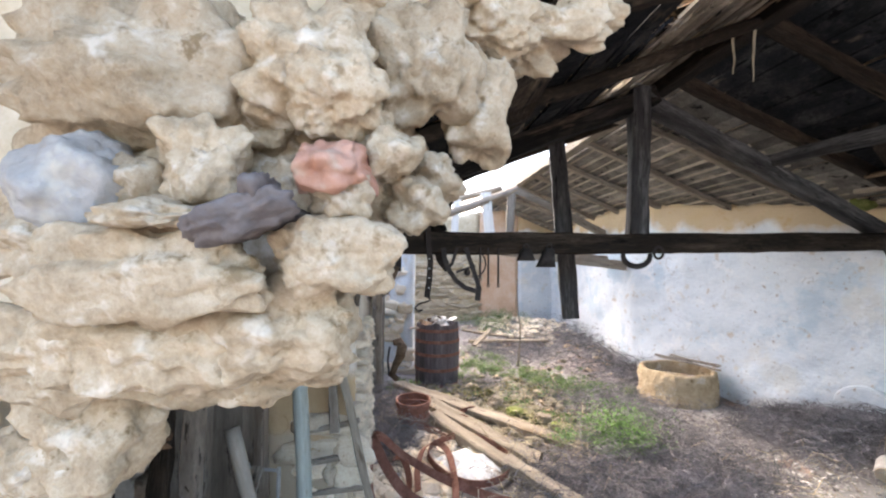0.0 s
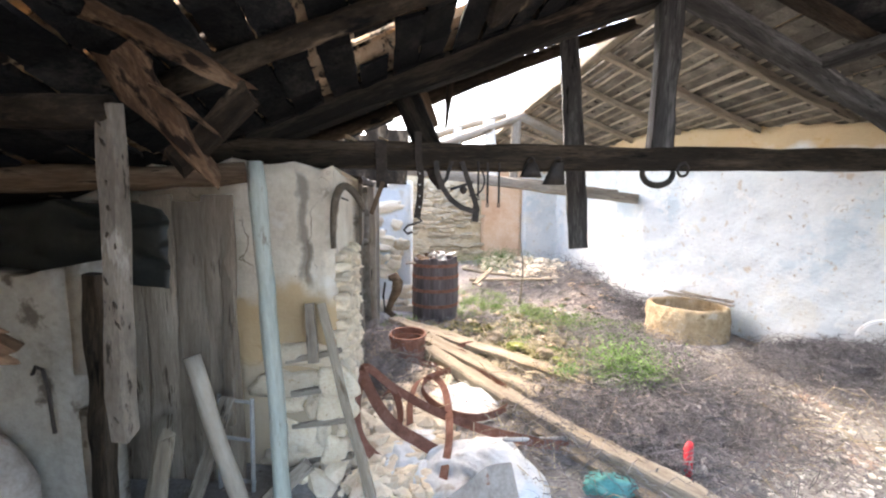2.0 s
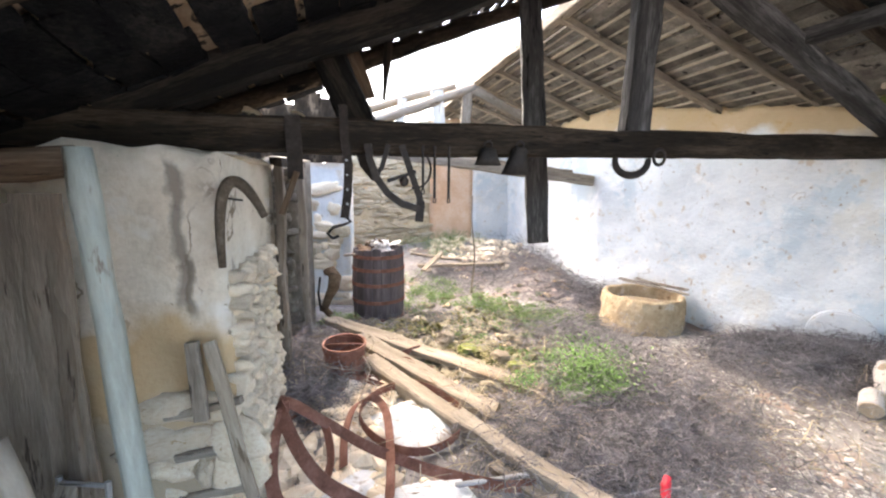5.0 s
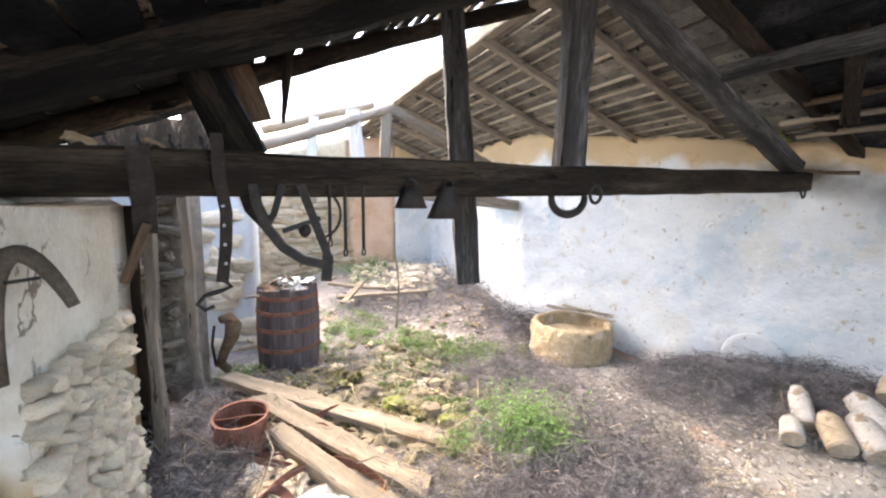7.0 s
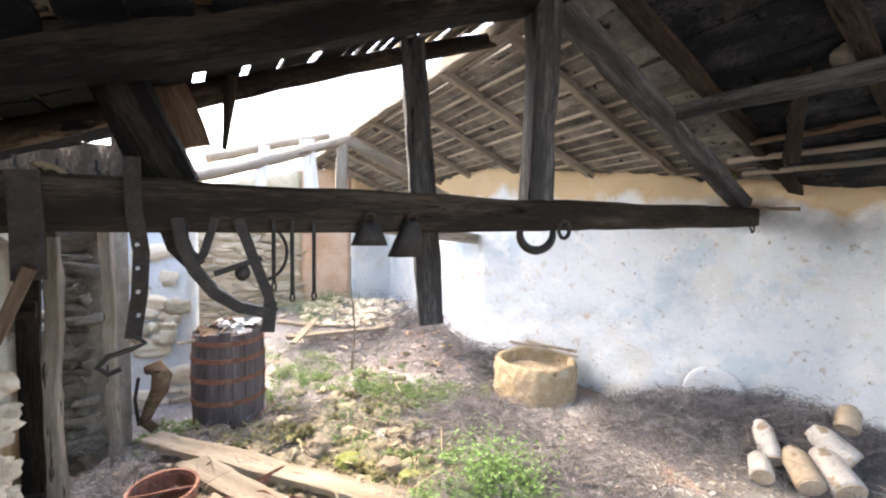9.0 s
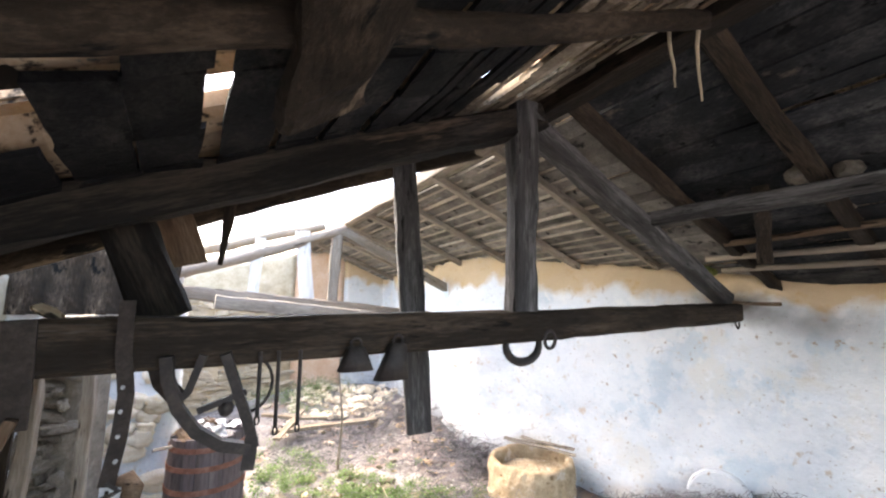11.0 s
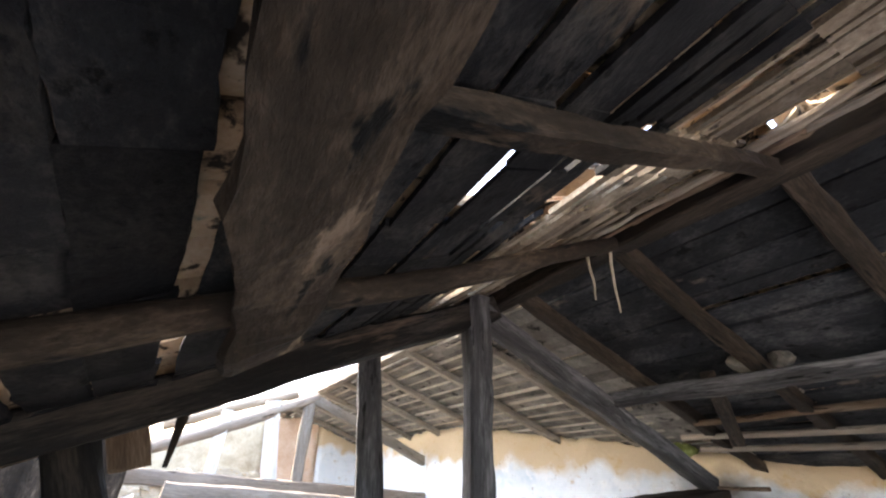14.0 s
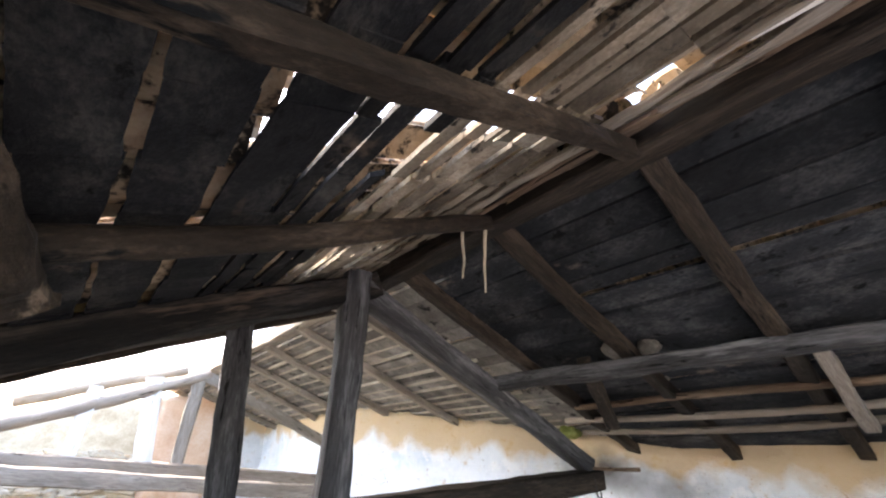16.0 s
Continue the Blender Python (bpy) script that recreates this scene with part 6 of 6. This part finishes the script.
def twigs(name, spots, n, lmin, lmax, rad, lift, material, label, seed, steep=0.35):
    g = np.random.default_rng(seed)
    pick = g.integers(0, len(spots), n)
    sp = np.array(spots)[pick]
    x, y = g.normal(sp[:, 0], sp[:, 2]), g.normal(sp[:, 1], sp[:, 3])
    z = np.array([ground_z(a, b) for a, b in zip(x, y)]) + np.abs(g.normal(0, lift, n)) * sp[:, 4]
    ln = g.uniform(lmin, lmax, n)
    az, el = g.uniform(0, 2 * np.pi, n), g.normal(0.1, steep, n)
    d = np.stack([np.cos(az) * np.cos(el), np.sin(az) * np.cos(el), np.sin(el)], 1)
    side = np.stack([-np.sin(az), np.cos(az), np.zeros(n)], 1)
    up = np.cross(d, side)
    bend, lif = g.normal(0, 0.28, n), g.normal(0.0, 0.18, n)
    vs, fs = [], []
    base = np.stack([x, y, z], 1)
    r = rad * g.uniform(0.6, 1.5, n)
    cols = []
    for k in range(4):
        t = k / 3
        c = base + d * (ln * (t - 0.5))[:, None] + side * (ln * bend * (t * t * 4 - t * 2))[:, None] + up * (ln * lif * np.sin(t * 5))[:, None]
        for j in range(3):
            a = 2 * np.pi * j / 3
            cols.append(c + (side * np.cos(a) - up * np.sin(a)) * (r * (1.15 - 0.8 * t))[:, None])
    vs = np.stack(cols, 1).reshape(-1, 3)
    o = np.arange(n)[:, None] * 12
    q = []
    for k in range(3):
        for j in range(3):
            q.append([k * 3 + j, k * 3 + (j + 1) % 3, k * 3 + 3 + (j + 1) % 3, k * 3 + 3 + j])
    fs = (o[:, :, None] + np.array(q)[None]).reshape(-1, 4)
    me = bpy.data.meshes.new(name)
    me.from_pydata(vs.tolist(), [], fs.tolist())
    me.materials.append(material)
    tagged(put(name, me), label, "dry brush", kind="stuff")


BRUSH = [(1.70, 3.6, 0.22, 0.35, 1.4), (1.35, 2.95, 0.22, 0.3, 1.6), (1.55, 3.2, 0.2, 0.25, 1.4), (0.85, 2.75, 0.2, 0.3, 1.2), (1.15, 2.4, 0.2, 0.25, 1.2), (1.85, 4.3, 0.3, 0.4, 1.0), (1.5, 4.1, 0.25, 0.3, 1.0), (1.95, 3.25, 0.25, 0.25, 0.9), (1.75, 2.75, 0.25, 0.25, 0.7), (-0.52, 3.78, 0.12, 0.2, 1.6), (-0.40, 3.3, 0.12, 0.15, 1.2), (0.25, 4.5, 0.4, 0.35, 0.8)]
HEAP = [(3.35, 3.40, 0.25, 0.2, 2.0), (3.6, 3.15, 0.2, 0.2, 2.4), (3.45, 2.9, 0.2, 0.15, 2.2), (3.0, 3.35, 0.28, 0.2, 1.6), (2.85, 3.70, 0.22, 0.2, 1.6), (3.15, 3.75, 0.2, 0.12, 1.6), (3.35, 3.5, 0.2, 0.12, 1.4), (3.75, 2.75, 0.2, 0.25, 2.2)]
twigs("dry_brush", BRUSH, 26000, 0.05, 0.20, 0.0019, 0.05, M_TWIG, "tangled grey-brown dry brush on the floor", 21)
twigs("brush_heap", HEAP, 15000, 0.04, 0.15, 0.002, 0.03, M_TWIG, "heap of tangled grey dry brush against the wall", 22)
twigs("far_brush", [(2.0, 6.2, 0.25, 0.7, 2), (1.5, 6.6, 0.4, 0.5, 1), (2.35, 5.35, 0.15, 0.3, 2), (0.9, 6.2, 0.4, 0.4, 1)], 2600, 0.1, 0.4, 0.003, 0.05, M_TWIG, "brown dead stalks on the far slope", 23)
twigs("straw_litter", [(0.5, 4.2, 0.5, 0.5, 1), (0.9, 3.5, 0.35, 0.35, 1), (-0.45, 3.7, 0.15, 0.25, 1.4), (1.6, 3.4, 0.7, 0.6, 0.6), (0.75, 2.8, 0.3, 0.35, 1.4), (2.4, 3.0, 0.8, 0.5, 0.3)], 1500, 0.06, 0.4, 0.0025, 0.03, M_STRAW, "pale straw and stalks among the litter", 24)
twigs("heap_sticks", [(-0.3, 3.5, 0.2, 0.3, 1.6), (0.2, 4.0, 0.4, 0.3, 1)], 90, 0.15, 0.5, 0.004, 0.04, M_GREY, "grey sticks on the rubbish heap", 25)


def plants(name, spots, n, leaf, material, label, seed):
    """Low weeds: tufts of stems with many small leaves."""
    g = np.random.default_rng(seed)
    vs, fs = [], []
    for (cx, cy, rx, ry, h, share) in spots:
        tufts = max(3, int(share * (18 if leaf > 0.021 else 60)))
        tx, ty = g.normal(cx, rx, tufts), g.normal(cy, ry, tufts)
        for a, b in zip(tx, ty):
            zb = ground_z(a, b)
            hh = h * g.uniform(0.5, 1.1)
            for _ in range(int(n * share / tufts)):
                t = g.uniform(0.1, 1) ** 0.7
                sp = 0.3 * hh + 0.45 * hh * t
                c = np.array([a + g.normal(0, sp * 0.55), b + g.normal(0, sp * 0.55), zb + hh * t * g.uniform(0.7, 1.05)])
                az, el = g.uniform(0, 6.28), g.uniform(-0.3, 1.0)
                d = np.array([math.cos(az) * math.cos(el), math.sin(az) * math.cos(el), math.sin(el)])
                s = np.array([-math.sin(az), math.cos(az), g.normal(0, 0.3)])
                l = leaf * g.uniform(0.5, 1.4)
                w = l * 0.32
                k = len(vs)
                mid = c + d * l * 0.5
                nrm = np.cross(d, s) * l * 0.12
                vs.extend([c, mid + s * w + nrm, c + d * l, mid - s * w + nrm, mid - nrm * 0.3])
                fs.extend([(k, k + 1, k + 4), (k + 1, k + 2, k + 4), (k + 2, k + 3, k + 4), (k + 3, k, k + 4)])
    tagged(put(name, raw(name, vs, fs, material)), label, "weeds", kind="stuff")


plants("leafy_weed", [(1.36, 3.27, 0.11, 0.09, 0.20, 0.8), (1.40, 3.36, 0.06, 0.06, 0.34, 0.45), (1.14, 3.34, 0.12, 0.08, 0.14, 0.3), (1.25, 3.5, 0.12, 0.12, 0.12, 0.3)], 4200, 0.0215, M_LEAF, "bright green leafy weed growing through dry brush", 31)
plants("weeds", [(1.45, 4.75, 0.22, 0.2, 0.12, 0.7), (1.05, 5.2, 0.3, 0.25, 0.12, 0.7), (0.45, 5.7, 0.25, 0.35, 0.14, 0.7), (0.75, 7.55, 0.3, 0.25, 0.22, 0.7), (0.15, 5.2, 0.15, 0.2, 0.10, 0.3), (0.9, 4.0, 0.25, 0.3, 0.07, 0.3), (-0.55, 4.75, 0.12, 0.15, 0.10, 0.2), (1.0, 3.75, 0.12, 0.12, 0.08, 0.3), (0.75, 4.3, 0.35, 0.35, 0.06, 0.6)], 5200, 0.02, M_WEED, "patches of low green weeds on the earth floor", 32)
plants("dead_leaves", [(0.45, 4.2, 0.30, 0.30, 0.07, 0.8), (0.75, 3.9, 0.25, 0.2, 0.08, 0.6), (0.3, 4.7, 0.25, 0.25, 0.06, 0.4), (0.95, 4.5, 0.25, 0.3, 0.06, 0.4)], 1300, 0.042, M_DEADLEAF, "olive and straw-coloured dead leaves over the rubble", 33)

# ---- boards above the store ----
for k in range(5):
    timber("gable_board", (-1.55 + 0.24 * k, 5.37, 1.60), (-1.53 + 0.24 * k, 5.36, 2.30 - 0.06 * (k % 3)), 0.265, 0.02, M_SCORCH, "scorched board above the store wall", "board", group="boards above the store", seed=160 + k, up=(0, -1, 0))

# ---- stones of the walls ----
stone_course(WALL_STORE, (-1.0, 5.40), (-0.44, 5.40), 0.05, 0.95, (0, -1, 0), M_WASHSTONE, 41, (0.15, 0.08), 0.25, 0.024)
stone_course(WALL_STORE, (-0.85, 5.385), (-0.50, 5.385), 0.55, 1.0, (0, -1, 0), M_STONE, 47, (0.17, 0.085), 0.72, 0.024)
stone_course(WALL_STORE, (-0.95, 5.40), (-0.44, 5.40), 0.98, 1.3, (0, -1, 0), M_WASHSTONE, 42, (0.16, 0.08), 0.7, 0.014)
stone_course(WALL_DOOR, (-1.05, 4.56), (-0.80, 4.45), 0.05, 1.5, (0.39, -0.92, 0), M_DARKSTONE, 43, (0.11, 0.06), 0.08, 0.022)
stone_course(WALL_CROSS, (-0.425, 2.32), (-0.515, 3.0), 0.03, 1.12, (0.99, 0.14, 0), M_WASHSTONE, 44, (0.055, 0.042), 0.14, 0.022, 300)
stone_course(WALL_FAR, (-0.95, 7.872), (0.55, 8.153), 0.25, 1.75, (0.187, -0.98, 0), M_STONE, 45, (0.20, 0.085), 0.08, 0.025, 220)
